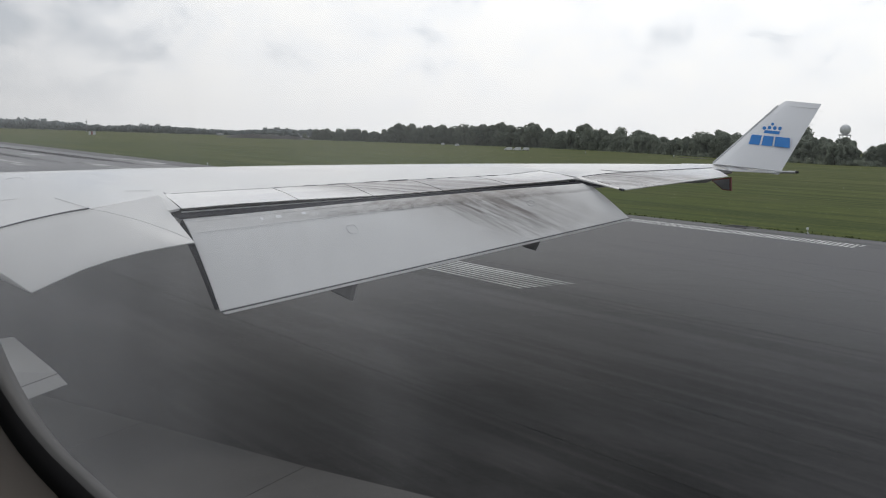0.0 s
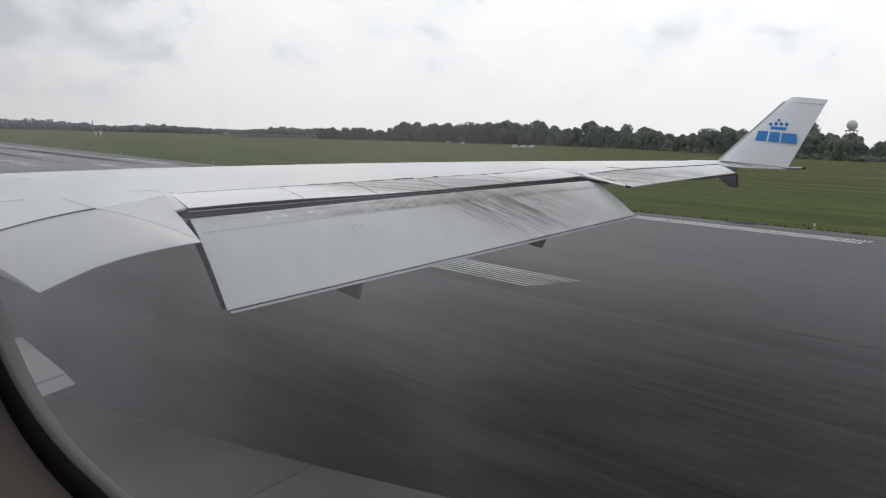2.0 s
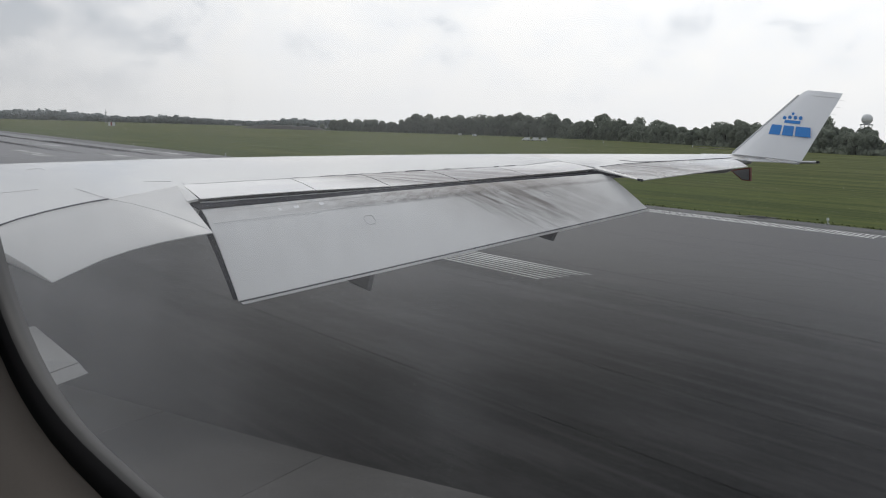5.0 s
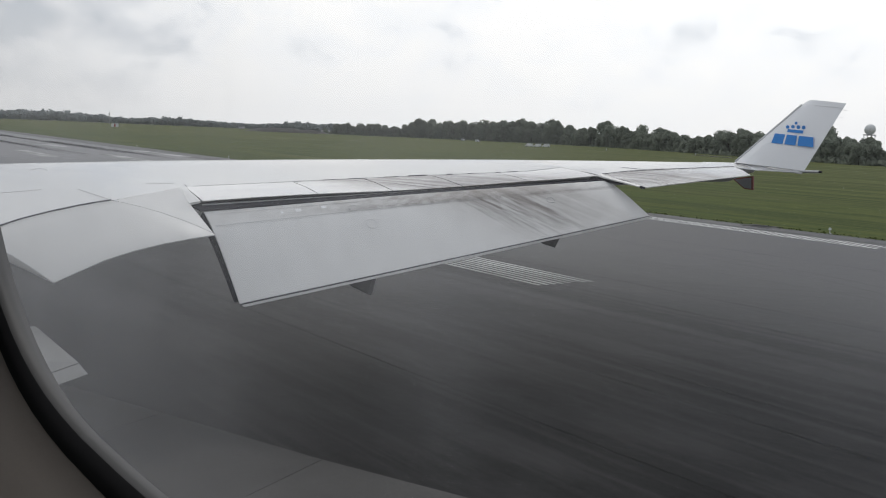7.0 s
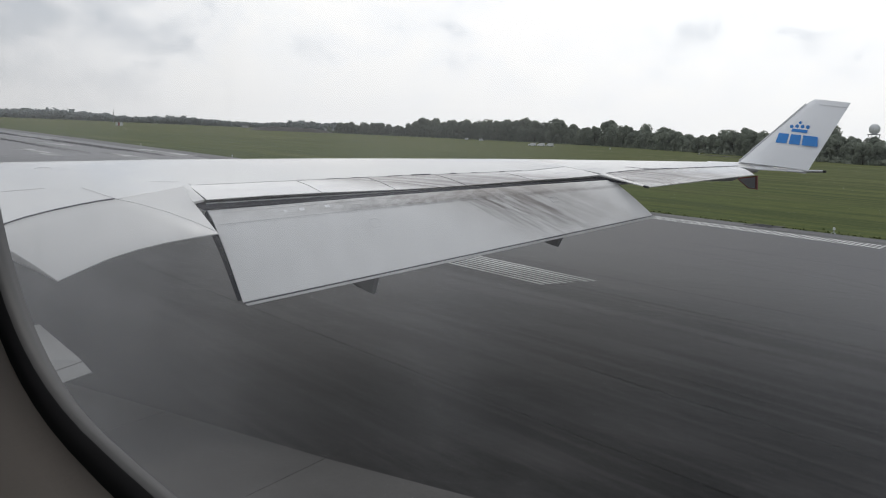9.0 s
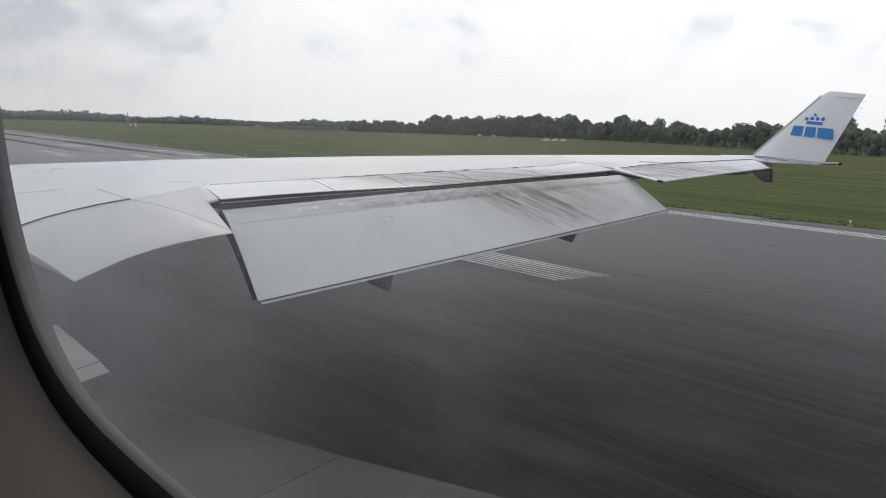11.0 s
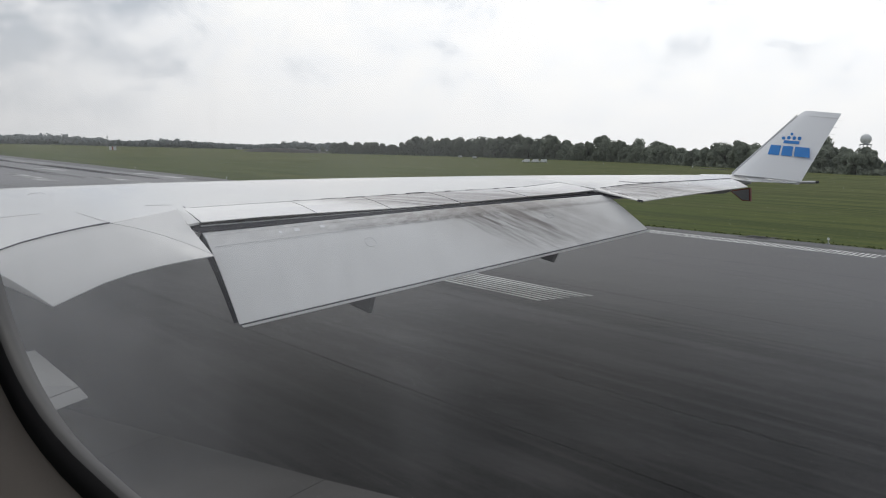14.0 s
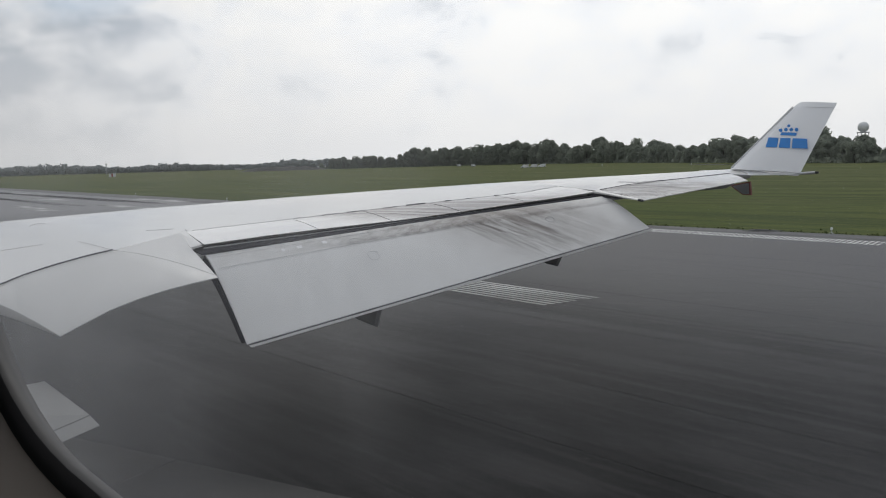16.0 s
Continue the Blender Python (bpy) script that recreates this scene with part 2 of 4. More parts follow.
def pane_material():
    """Clear acrylic with a thin veil of grime and a few smears; sky glare is painted into its upper film."""
    m = bpy.data.materials.new("hazy_window_acrylic")
    m.use_nodes = True
    nt = m.node_tree
    nt.nodes.clear()
    N, L = nt.nodes.new, nt.links.new
    out, mix, tr, tl = N("ShaderNodeOutputMaterial"), N("ShaderNodeMixShader"), N("ShaderNodeBsdfTransparent"), N("ShaderNodeBsdfTranslucent")
    tr.inputs[0].default_value = (0.975, 0.976, 0.977, 1)
    tl.inputs[0].default_value = (0.925, 0.92, 0.94, 1)
    co, mp, n = N("ShaderNodeTexCoord"), N("ShaderNodeMapping"), N("ShaderNodeTexNoise")
    mp.inputs["Scale"].default_value = (1, 1, 0.9)
    L(co.outputs["Object"], mp.inputs[0])
    L(mp.outputs[0], n.inputs["Vector"])
    n.inputs["Scale"].default_value, n.inputs["Detail"].default_value = 60, 4
    r = N("ShaderNodeMapRange")
    L(n.outputs["Fac"], r.inputs[0])
    r.inputs["From Min"].default_value, r.inputs["From Max"].default_value = 0.42, 0.75
    r.inputs["To Min"].default_value, r.inputs["To Max"].default_value = 0.0, 0.035
    mp2, n2, r2, add = N("ShaderNodeMapping"), N("ShaderNodeTexNoise"), N("ShaderNodeMapRange"), N("ShaderNodeMath")
    mp2.inputs["Scale"].default_value = (1, 95, 30)
    L(co.outputs["Object"], mp2.inputs[0])
    L(mp2.outputs[0], n2.inputs["Vector"])
    n2.inputs["Scale"].default_value, n2.inputs["Detail"].default_value = 1.0, 3
    L(n2.outputs["Fac"], r2.inputs[0])
    r2.inputs["From Min"].default_value, r2.inputs["From Max"].default_value = 0.60, 0.78
    r2.inputs["To Min"].default_value, r2.inputs["To Max"].default_value = 0.0, 0.035
    L(r.outputs[0], add.inputs[0])
    L(r2.outputs[0], add.inputs[1])
    # a paler patch below the middle of the pane
    far, spot, both, most = N("ShaderNodeVectorMath"), N("ShaderNodeMapRange"), N("ShaderNodeMath"), N("ShaderNodeMath")
    far.operation = "DISTANCE"
    L(co.outputs["Object"], far.inputs[0])
    far.inputs[1].default_value = (0.0379, 0.052, 5.987)
    L(far.outputs["Value"], spot.inputs[0])
    spot.interpolation_type = "SMOOTHSTEP"
    for k, v in (("From Min", 0.001), ("From Max", 0.016), ("To Min", 0.060), ("To Max", 0.0)):
        spot.inputs[k].default_value = v
    both.operation = "MULTIPLY"
    L(spot.outputs[0], both.inputs[0])
    n3 = N("ShaderNodeMapRange")
    L(n.outputs["Fac"], n3.inputs[0])
    n3.inputs["From Min"].default_value, n3.inputs["From Max"].default_value = 0.2, 0.6
    L(n3.outputs[0], both.inputs[1])
    L(add.outputs[0], most.inputs[0])
    L(both.outputs[0], most.inputs[1])
    # two clearer places, a film denser towards its front, and painted sky glare towards its top
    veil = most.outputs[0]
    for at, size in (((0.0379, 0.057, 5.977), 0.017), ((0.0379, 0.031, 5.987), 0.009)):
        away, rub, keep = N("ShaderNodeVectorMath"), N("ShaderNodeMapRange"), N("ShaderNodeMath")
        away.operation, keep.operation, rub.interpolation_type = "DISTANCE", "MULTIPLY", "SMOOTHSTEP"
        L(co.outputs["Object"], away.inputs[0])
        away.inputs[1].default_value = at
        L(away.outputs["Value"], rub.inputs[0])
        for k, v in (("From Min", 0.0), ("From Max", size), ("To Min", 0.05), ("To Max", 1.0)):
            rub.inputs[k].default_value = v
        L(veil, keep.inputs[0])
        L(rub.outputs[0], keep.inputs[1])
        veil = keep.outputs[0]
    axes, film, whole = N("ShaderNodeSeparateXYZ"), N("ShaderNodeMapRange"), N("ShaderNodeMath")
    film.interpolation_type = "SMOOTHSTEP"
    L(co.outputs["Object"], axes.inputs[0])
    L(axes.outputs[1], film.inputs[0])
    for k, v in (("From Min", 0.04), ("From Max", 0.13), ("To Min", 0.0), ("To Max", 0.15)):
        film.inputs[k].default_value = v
    glare, thicker = N("ShaderNodeMapRange"), N("ShaderNodeMath")
    glare.interpolation_type, thicker.operation = "SMOOTHSTEP", "MAXIMUM"
    # the painted glare's lower border slopes down towards the front
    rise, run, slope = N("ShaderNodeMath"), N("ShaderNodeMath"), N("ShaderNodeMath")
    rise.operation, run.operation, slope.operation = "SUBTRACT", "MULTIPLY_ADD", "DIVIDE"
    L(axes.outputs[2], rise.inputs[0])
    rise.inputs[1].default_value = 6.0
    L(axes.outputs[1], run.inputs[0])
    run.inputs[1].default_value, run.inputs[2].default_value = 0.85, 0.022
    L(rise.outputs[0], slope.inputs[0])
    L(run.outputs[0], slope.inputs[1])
    L(slope.outputs[0], glare.inputs[0])
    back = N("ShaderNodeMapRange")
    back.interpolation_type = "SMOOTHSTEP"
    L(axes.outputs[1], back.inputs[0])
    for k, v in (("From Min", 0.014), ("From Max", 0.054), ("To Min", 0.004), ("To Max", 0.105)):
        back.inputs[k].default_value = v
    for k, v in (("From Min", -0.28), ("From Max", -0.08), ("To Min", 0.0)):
        glare.inputs[k].default_value = v
    L(back.outputs[0], glare.inputs["To Max"])
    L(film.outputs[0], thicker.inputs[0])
    L(glare.outputs[0], thicker.inputs[1])
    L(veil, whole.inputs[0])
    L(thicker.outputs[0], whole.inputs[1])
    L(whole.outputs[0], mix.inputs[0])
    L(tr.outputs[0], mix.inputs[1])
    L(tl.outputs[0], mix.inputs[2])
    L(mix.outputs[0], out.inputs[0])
    return m


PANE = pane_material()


def asphalt_material(name="worn_asphalt", k=0.62, lanes=True):
    """Dark asphalt with streaks along the runway; lanes: blackened by rubber where the wheels run, paler towards the
    edge and far off, where grazing sky sheen is painted in.
    """
    m = Mat(name, (0.05, 0.05, 0.05), 0.66)
    fine = m.noise(9.0, 8, (1, 0.5, 1))
    streak = m.noise(0.45, 6, (1, 0.03, 1), 0.6, radians(-1))
    thin = m.noise(2.2, 5, (1, 0.02, 1), 0.6, radians(1))
    broad = m.noise(0.05, 5, (1, 0.5, 1))
    patch = m.noise(0.35, 6, (1, 0.4, 1), 0.65)
    tint = lambda v: (0.775 * v * k, 0.755 * v * k, 0.765 * v * k)
    c = m.mix(m.ramp(broad, 0.38, (0, 0, 0), 0.62, (1, 1, 1)), tint(0.012), tint(0.042))
    c = m.mix(m.math("MULTIPLY", m.ramp(patch, 0.42, (0, 0, 0), 0.60, (1, 1, 1)), 0.7), c, tint(0.078))
    c = m.mix(m.math("MULTIPLY", m.ramp(streak, 0.44, (0, 0, 0), 0.60, (1, 1, 1)), 0.65), c, tint(0.008))
    c = m.mix(m.math("MULTIPLY", m.ramp(thin, 0.50, (0, 0, 0), 0.66, (1, 1, 1)), 0.45), c, tint(0.080))
    c = m.mix(m.math("MULTIPLY", m.ramp(fine, 0.35, (0, 0, 0), 0.75, (1, 1, 1)), 0.25), c, tint(0.060))
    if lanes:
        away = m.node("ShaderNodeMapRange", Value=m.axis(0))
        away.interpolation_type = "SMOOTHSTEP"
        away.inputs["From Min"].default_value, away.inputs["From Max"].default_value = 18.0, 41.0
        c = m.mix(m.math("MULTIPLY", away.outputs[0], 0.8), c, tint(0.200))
        # paler further down the runway: grazing sky sheen put into the colour
        far_sheen = m.node("ShaderNodeMapRange", Value=m.axis(1))
        far_sheen.inputs["From Min"].default_value, far_sheen.inputs["From Max"].default_value = 85.0, 150.0
        c = m.mix(m.math("MULTIPLY", far_sheen.outputs[0], 0.7), c, tint(0.480))
    m.set("Base Color", c).set("Specular IOR Level", 0.014).set("Roughness", 0.38).bump(m.noise(60, 6), 0.25, 0.01)
    return m.m


def grass_material():
    m = Mat("mown_grass", (0.06, 0.09, 0.02), 0.9)
    broad = m.noise(0.010, 6, (1, 0.30, 1), 0.62)
    worn = m.noise(0.035, 6, (1, 0.22, 1), 0.62, radians(-3))
    row = m.noise(0.16, 6, (1, 0.06, 1), 0.6)
    swath = m.noise(0.9, 4, (1, 0.03, 1), 0.6)
    fine = m.noise(2.5, 8)
    clump = m.noise(0.5, 6, (1, 0.5, 1), 0.65)
    c = m.mix(m.ramp(broad, 0.35, (0, 0, 0), 0.65, (1, 1, 1)), (0.038, 0.063, 0.008), (0.074, 0.088, 0.019))
    # paler further from the pavement: drier grass, and distance haze put into the colour
    out = m.node("ShaderNodeMapRange", Value=m.math("MULTIPLY", m.axis(0), 0.002))
    out.inputs["From Min"].default_value, out.inputs["From Max"].default_value = 0.16, 0.5
    c = m.mix(m.math("MULTIPLY", out.outputs[0], 0.75), c, (0.135, 0.135, 0.062))
    c = m.mix(m.math("MULTIPLY", m.ramp(worn, 0.48, (0, 0, 0), 0.62, (1, 1, 1)), 0.6), c, (0.100, 0.096, 0.036))
    c = m.mix(m.math("MULTIPLY", m.ramp(row, 0.44, (0, 0, 0), 0.54, (1, 1, 1)), 0.75), c, (0.020, 0.036, 0.004))
    c = m.mix(m.math("MULTIPLY", m.ramp(swath, 0.47, (0, 0, 0), 0.58, (1, 1, 1)), 0.55), c, (0.094, 0.108, 0.018))
    c = m.mix(m.math("MULTIPLY", m.ramp(clump, 0.45, (0, 0, 0), 0.65, (1, 1, 1)), 0.5), c, (0.024, 0.042, 0.005))
    c = m.mix(m.math("MULTIPLY", m.ramp(fine, 0.42, (0, 0, 0), 0.72, (1, 1, 1)), 0.45), c, (0.12, 0.14, 0.034))
    m.set("Base Color", c).set("Specular IOR Level", 0.06).bump(fine, 0.12, 0.05)
    return m.m


def concrete_material(name="pale_concrete", k=0.38):
    m = Mat(name, (0.17, 0.165, 0.155), 0.85)
    a, b = m.noise(0.5, 6), m.noise(14, 8)
    c = m.mix(m.ramp(a, 0.35, (0, 0, 0), 0.7, (1, 1, 1)), [v * k for v in (0.115, 0.109, 0.104)], [v * k for v in (0.165, 0.158, 0.151)])
    c = m.mix(m.math("MULTIPLY", m.ramp(b, 0.45, (0, 0, 0), 0.75, (1, 1, 1)), 0.35), c, [v * k for v in (0.07, 0.067, 0.064)])
    m.set("Base Color", c).bump(b, 0.3, 0.01)
    return m.m


def leaf_material(name, dark, light):
    m = Mat(name, dark, 0.8)
    info = m.nt.nodes.new("ShaderNodeObjectInfo").outputs["Random"]
    geo = m.nt.nodes.new("ShaderNodeNewGeometry").outputs["Random Per Island"]
    c = m.mix(geo, dark, light)
    c = m.mix(m.math("MULTIPLY", info, 0.45), c, [k * 0.75 for k in dark])
    m.set("Base Color", c).set("Specular IOR Level", 0.1)
    out = m.nt.nodes["Material Output"]
    thin = m.node("ShaderNodeBsdfTranslucent", Color=c)
    mix = m.nt.nodes.new("ShaderNodeMixShader")
    mix.inputs[0].default_value = 0.55
    m.nt.links.new(m.b.outputs[0], mix.inputs[1])
    m.nt.links.new(thin.outputs[0], mix.inputs[2])
    m.nt.links.new(mix.outputs[0], out.inputs[0])
    return m.m


def worn_white():
    m = Mat("worn_white_marking", (0.6, 0.6, 0.58), 0.8)
    a = m.noise(1.6, 7, (1, 0.4, 1))
    m.set("Base Color", m.mix(m.ramp(a, 0.46, (0, 0, 0), 0.80, (1, 1, 1)), (0.64, 0.64, 0.62), (0.18, 0.18, 0.175)))
    return m.m


DARK_CONCRETE = concrete_material("stained_concrete", 0.32)
PALE_ASPHALT = asphalt_material("pale_old_asphalt", 2.2, False)
SLABBED = Mat("slab_joint_filler", (0.075, 0.07, 0.065), 0.9).m
ASPHALT, GRASS, CONCRETE, MARK = asphalt_material(), grass_material(), concrete_material(), worn_white()
# leaf colours lifted with painted haze, paler and bluer for the far wood
LEAF = leaf_material("hazed_tree_leaves", (0.245, 0.275, 0.225), (0.325, 0.355, 0.290))
FARLEAF = leaf_material("hazed_far_leaves", (0.27, 0.298, 0.292), (0.315, 0.345, 0.338))
TUFT = leaf_material("grass_blades", (0.045, 0.065, 0.012), (0.10, 0.11, 0.045))
BARK = Mat("bark", (0.06, 0.05, 0.04), 0.9).m

def worn_mark(name, color, most, scale):
    """A worn deposit that lets the surface below show through."""
    m = Mat(name, color, 0.9)
    m.set("Specular IOR Level", 0.02).set("Roughness", 0.42)
    m.set("Alpha", m.math("MULTIPLY", m.ramp(m.noise(scale, 6, (1, 0.3, 1)), 0.30, (0.15,) * 3, 0.70, (1, 1, 1)), most))
    return m.m


FADED = worn_mark("faded_white_marking", (0.62, 0.62, 0.60), 0.95, 0.3)
THINBAR = worn_mark("thin_white_marking", (0.62, 0.62, 0.60), 0.85, 0.25)
TYREFAINT = worn_mark("faint_tyre_mark", (0.008, 0.008, 0.008), 0.06, 0.12)
SEALANT = worn_mark("joint_sealant", (0.012, 0.012, 0.012), 0.15, 0.6)
EARTH = Mat("dark_earth", (0.055, 0.048, 0.040), 0.95)
EARTH.set("Base Color", EARTH.mix(EARTH.noise(0.2, 6), (0.030, 0.030, 0.028), (0.065, 0.062, 0.056)))
EARTH = EARTH.m
TYRE = worn_mark("tyre_rubber_deposit", (0.014, 0.014, 0.014), 0.34, 0.06)
SHED = Mat("pale_sheet_metal", (0.55, 0.56, 0.57), 0.5).m
ROOFM = Mat("grey_roofing", (0.20, 0.20, 0.21), 0.7).m
STEEL = Mat("galvanised_steel", (0.40, 0.41, 0.42), 0.45, 0.6).m
DOME = Mat("white_radome_fibreglass", (0.62, 0.63, 0.64), 0.5).m


# ---- mesh helpers ----
def part(name, bm, material, parent=None, label="", smooth=False):
    me = bpy.data.meshes.new(name)
    bmesh.ops.recalc_face_normals(bm, faces=bm.faces)
    if smooth:
        for f in bm.faces:
            f.smooth = True
    bm.to_mesh(me)
    bm.free()
    me.materials.append(material)
    ob = new(name, me)
    if parent:
        ob.parent = parent
        ob.matrix_parent_inverse = parent.matrix_world.inverted()
    return tagged(ob, label)


def thing(name, at, label, category, group="", kind=""):
    e = new(name)
    e.location = at
    bpy.context.view_layer.update()
    return tagged(e, label, category, group, kind)


def grid_faces(bm, rows, close=False):
    vs = [[bm.verts.new(p) for p in r] for r in rows]
    for a, b in zip(vs, vs[1:]):
        n = len(a)
        for i in range(n if close else n - 1):
            j = (i + 1) % n
            bm.faces.new((a[i], a[j], b[j], b[i]))
    return vs


def slab(rows, thick, taper=None):
    """A plate: rows of points over its top, thick metres deep; taper: depth of each row."""
    bm = bmesh.new()
    deep = taper or [thick] * len(rows)
    rows = [[Vector(p) for p in r] for r in rows]
    top = grid_faces(bm, rows)
    low = grid_faces(bm, [[p - Vector((0, 0, d)) for p in r] for r, d in zip(rows, deep)])
    ring = lambda g: g[0] + [r[-1] for r in g[1:]] + g[-1][-2::-1] + [r[0] for r in g[-2:0:-1]]
    a, b = ring(top), ring(low)
    for i in range(len(a)):
        j = (i + 1) % len(a)
        bm.faces.new((a[i], a[j], b[j], b[i]))
    return bm


def lerp(a, b, t):
    return Vector(a).lerp(Vector(b), t)


def soften(ob, width=0.012, segments=2):
    mod = ob.modifiers.new("edge", "BEVEL")
    mod.width, mod.segments, mod.limit_method, mod.angle_limit = width, segments, "ANGLE", radians(35)
    return ob


def box(bm, c, s, turn=0.0):
    m = Matrix.Translation(c) @ Matrix.Rotation(turn, 4, "Z") @ Matrix.Diagonal((*s, 1))
    bmesh.ops.create_cube(bm, size=1, matrix=m)
    return bm


def prism(poly, z0, z1):
    """A flat polygon pulled up from z0 to z1."""
    bm = bmesh.new()
    a = [bm.verts.new((x, y, z0)) for x, y in poly]
    b = [bm.verts.new((x, y, z1)) for x, y in poly]
    bm.faces.new(a[::-1])
    bm.faces.new(b)
    for i in range(len(a)):
        j = (i + 1) % len(a)
        bm.faces.new((a[i], a[j], b[j], b[i]))
    return bm


def tube(bm, pts, r, sides=6, close=False):
    """A round bar along points."""
    pts = [Vector(p) for p in pts]
    n = len(pts)
    rings = []
    for i, p in enumerate(pts):
        a = pts[(i - 1) % n] if close or i else p
        b = pts[(i + 1) % n] if close or i < n - 1 else p
        d = (b - a).normalized()
        u = d.cross(Vector((0.3, 0.2, 1)) if abs(d.z) < 0.9 else Vector((1, 0, 0))).normalized()
        v = d.cross(u)
        rings.append([p + r * (math.cos(2 * math.pi * k / sides) * u + math.sin(2 * math.pi * k / sides) * v) for k in range(sides)])
    vs = grid_faces(bm, rings + ([rings[0]] if close else []), close=True)
    if not close:
        bm.faces.new(vs[0][::-1])
        bm.faces.new(vs[-1])
    return bm


# ---- ground ----
EDGE = [(150, 1000), (100, 480), (82, 265), (72, 150), (65, 90), (62, 50), (61.5, 0), (61.5, -200)]


def build_ground():
    bm = bmesh.new()
    bmesh.ops.create_grid(bm, x_segments=40, y_segments=40, size=4900)
    g = part("ground", bm, GRASS)
    g.location.z = -0.05
    tagged(g, "mown green airfield grass with paler rows", "grass", kind="structure")
    poly = EDGE + [(-260, -200), (-260, 1000)]
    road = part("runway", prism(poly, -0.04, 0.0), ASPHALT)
    tagged(road, "dark worn asphalt runway with faint rubber streaks", "runway", kind="structure")
    # paler shoulder along the grass
    wide = [7, 7, 7, 7, 6, 5, 4.5, 4.5]
    side = EDGE + [(x - w, y) for (x, y), w in zip(EDGE[::-1], wide[::-1])]
    tagged(part("shoulder", prism(side, -0.03, 0.004), PALE_ASPHALT), "paler old asphalt shoulder beside the grass", "shoulder", kind="structure")
    edge = [(1.8, 31.0), (3.62, 26.4), (5.56, 21.35), (6.95, 17.4), (8.33, 13.35), (9.7, 9.9), (11.9, 4.0), (24, -30)]
    con = part("pavement", prism(edge + [(-40, -30), (-40, 31)], 0.0, 0.006), SLABBED)
    tagged(con, "grey concrete slabs beside the asphalt", "pavement", kind="structure")
    run = Vector((-0.93, -0.36))
    for a, b in zip(range(0, 7), range(1, 8)):
        front = [Vector(e) for e in edge[a:b + 1]]
        d = (front[1] - front[0]).normalized() * 0.006
        front[0], front[1] = front[0] + d, front[1] - d
        for lo, hi in [(5.0 * k + 0.015, 5.0 * k + 4.995) for k in range(8)]:
            poly = [p + run * lo for p in front] + [p + run * hi for p in reversed(front)]
            part("slab", prism(poly, 0.002, 0.018), CONCRETE if a % 3 else DARK_CONCRETE, con)


def strip(name, p, q, w, mat, z=0.006, parent=None):
    p, q = Vector(p), Vector(q)
    d = (q - p).normalized()
    n = Vector((-d.y, d.x)) * w / 2
    return part(name, prism([p + n, p - n, q - n, q + n], 0.0, z), mat, parent)


def build_markings():
    # a worn bar of short painted ticks near the runway's edge
    a, b = Vector((55.8, 25.6)), Vector((57.2, 50.0))
    d = (b - a).normalized()
    n = Vector((d.y, -d.x))
    bar = thing("runway_marking", (55.8, 25.6, 0), "worn white bar of short painted ticks on asphalt", "marking")
    long = (b - a).length
    for k in range(64):
        p = a + d * (k * long / 64)
        for lo, hi in ((0.0, 1.0), (1.2, 2.2)):
            strip("tick", p + n * lo, p + n * hi + d * 0.25, 0.20, MARK, 0.008, bar)
    # a set of long thin bars on the near lane
    comb = thing("runway_marking", (27.4, 26.5, 0), "worn set of eight long thin white bars on asphalt", "marking")
    for k in range(8):
        x = 26.0 + k * 0.40
        strip("painted_bar", (x, 25.3 - 0.05 * k), (x + 0.45, 40.0), 0.19, THINBAR, 0.012, comb)
    # bars far down the runway
    u = Vector((math.sin(radians(3.5)), math.cos(radians(3.5))))
    for x, y, w, l in [(51.6, 135, 3.2, 26), (66.0, 154, 3.0, 30), (40.7, 146, 3.2, 28), (57.0, 196, 3.0, 32), (68, 250, 3.0, 40)]:
        s = strip("painted_bar", (x, y), (x + u.x * l, y + u.y * l), w * 0.8, FADED, 0.012)
        tagged(s, "white painted bar far down the runway", "marking", "far runway bars")
    rub = random.Random(21)
    for x, y, l, w, count in [(60, 150, 420, 5.0, 14), (47, 140, 420, 3.0, 8)]:
        for k in range(count):
            off = rub.gauss(0, w * 0.32)
            go, start = l * rub.uniform(0.45, 1.0), rub.uniform(-6, 60)
            p = Vector((x + off, y)) + u * start
            s = strip("tyre_streak", p, p + u * go, rub.uniform(0.3, 1.3), TYRE, 0.003 + 0.0005 * k)
            tagged(s, "black rubber streak left by tyres on asphalt", "tyre mark", kind="structure")
    # rubber laid down along the near lanes
    for k in range(7):
        lane = rub.choice((18.6, 23.0, 25.2, 26.8, 31.0, 36.5))
        x = lane + rub.gauss(0, 0.5)
        y0 = rub.uniform(-40, 18)
        s = strip("tyre_streak", (x, y0), (x + rub.uniform(-0.4, 0.6), y0 + rub.uniform(25, 90)), rub.uniform(0.08, 0.26), TYREFAINT, 0.003 + 0.0003 * k)
        tagged(s, "faint straight rubber streak on the asphalt", "tyre mark", kind="structure")
    for x, y0, y1, w in [(24.6, -30, 70, 0.8), (25.3, -20, 40, 0.5), (17.0, -20, 16.5, 0.14), (18.5, -20, 15.0, 0.10)]:
        s = strip("tyre_streak", (x, y0), (x + 0.5, y1), w, TYREFAINT, 0.0095)
        tagged(s, "dark straight rubber streak on the asphalt", "tyre mark", kind="structure")
    for p, q, w in [((13.6, 60), (13.2, -6), 0.05), ((30.5, 90), (30.0, -6), 0.04), ((46, 120), (45.4, 0), 0.05)]:
        s = strip("asphalt_joint", p, q, w, SEALANT, 0.0105)
        tagged(s, "dark sealed joint in the asphalt", "joint", kind="structure")
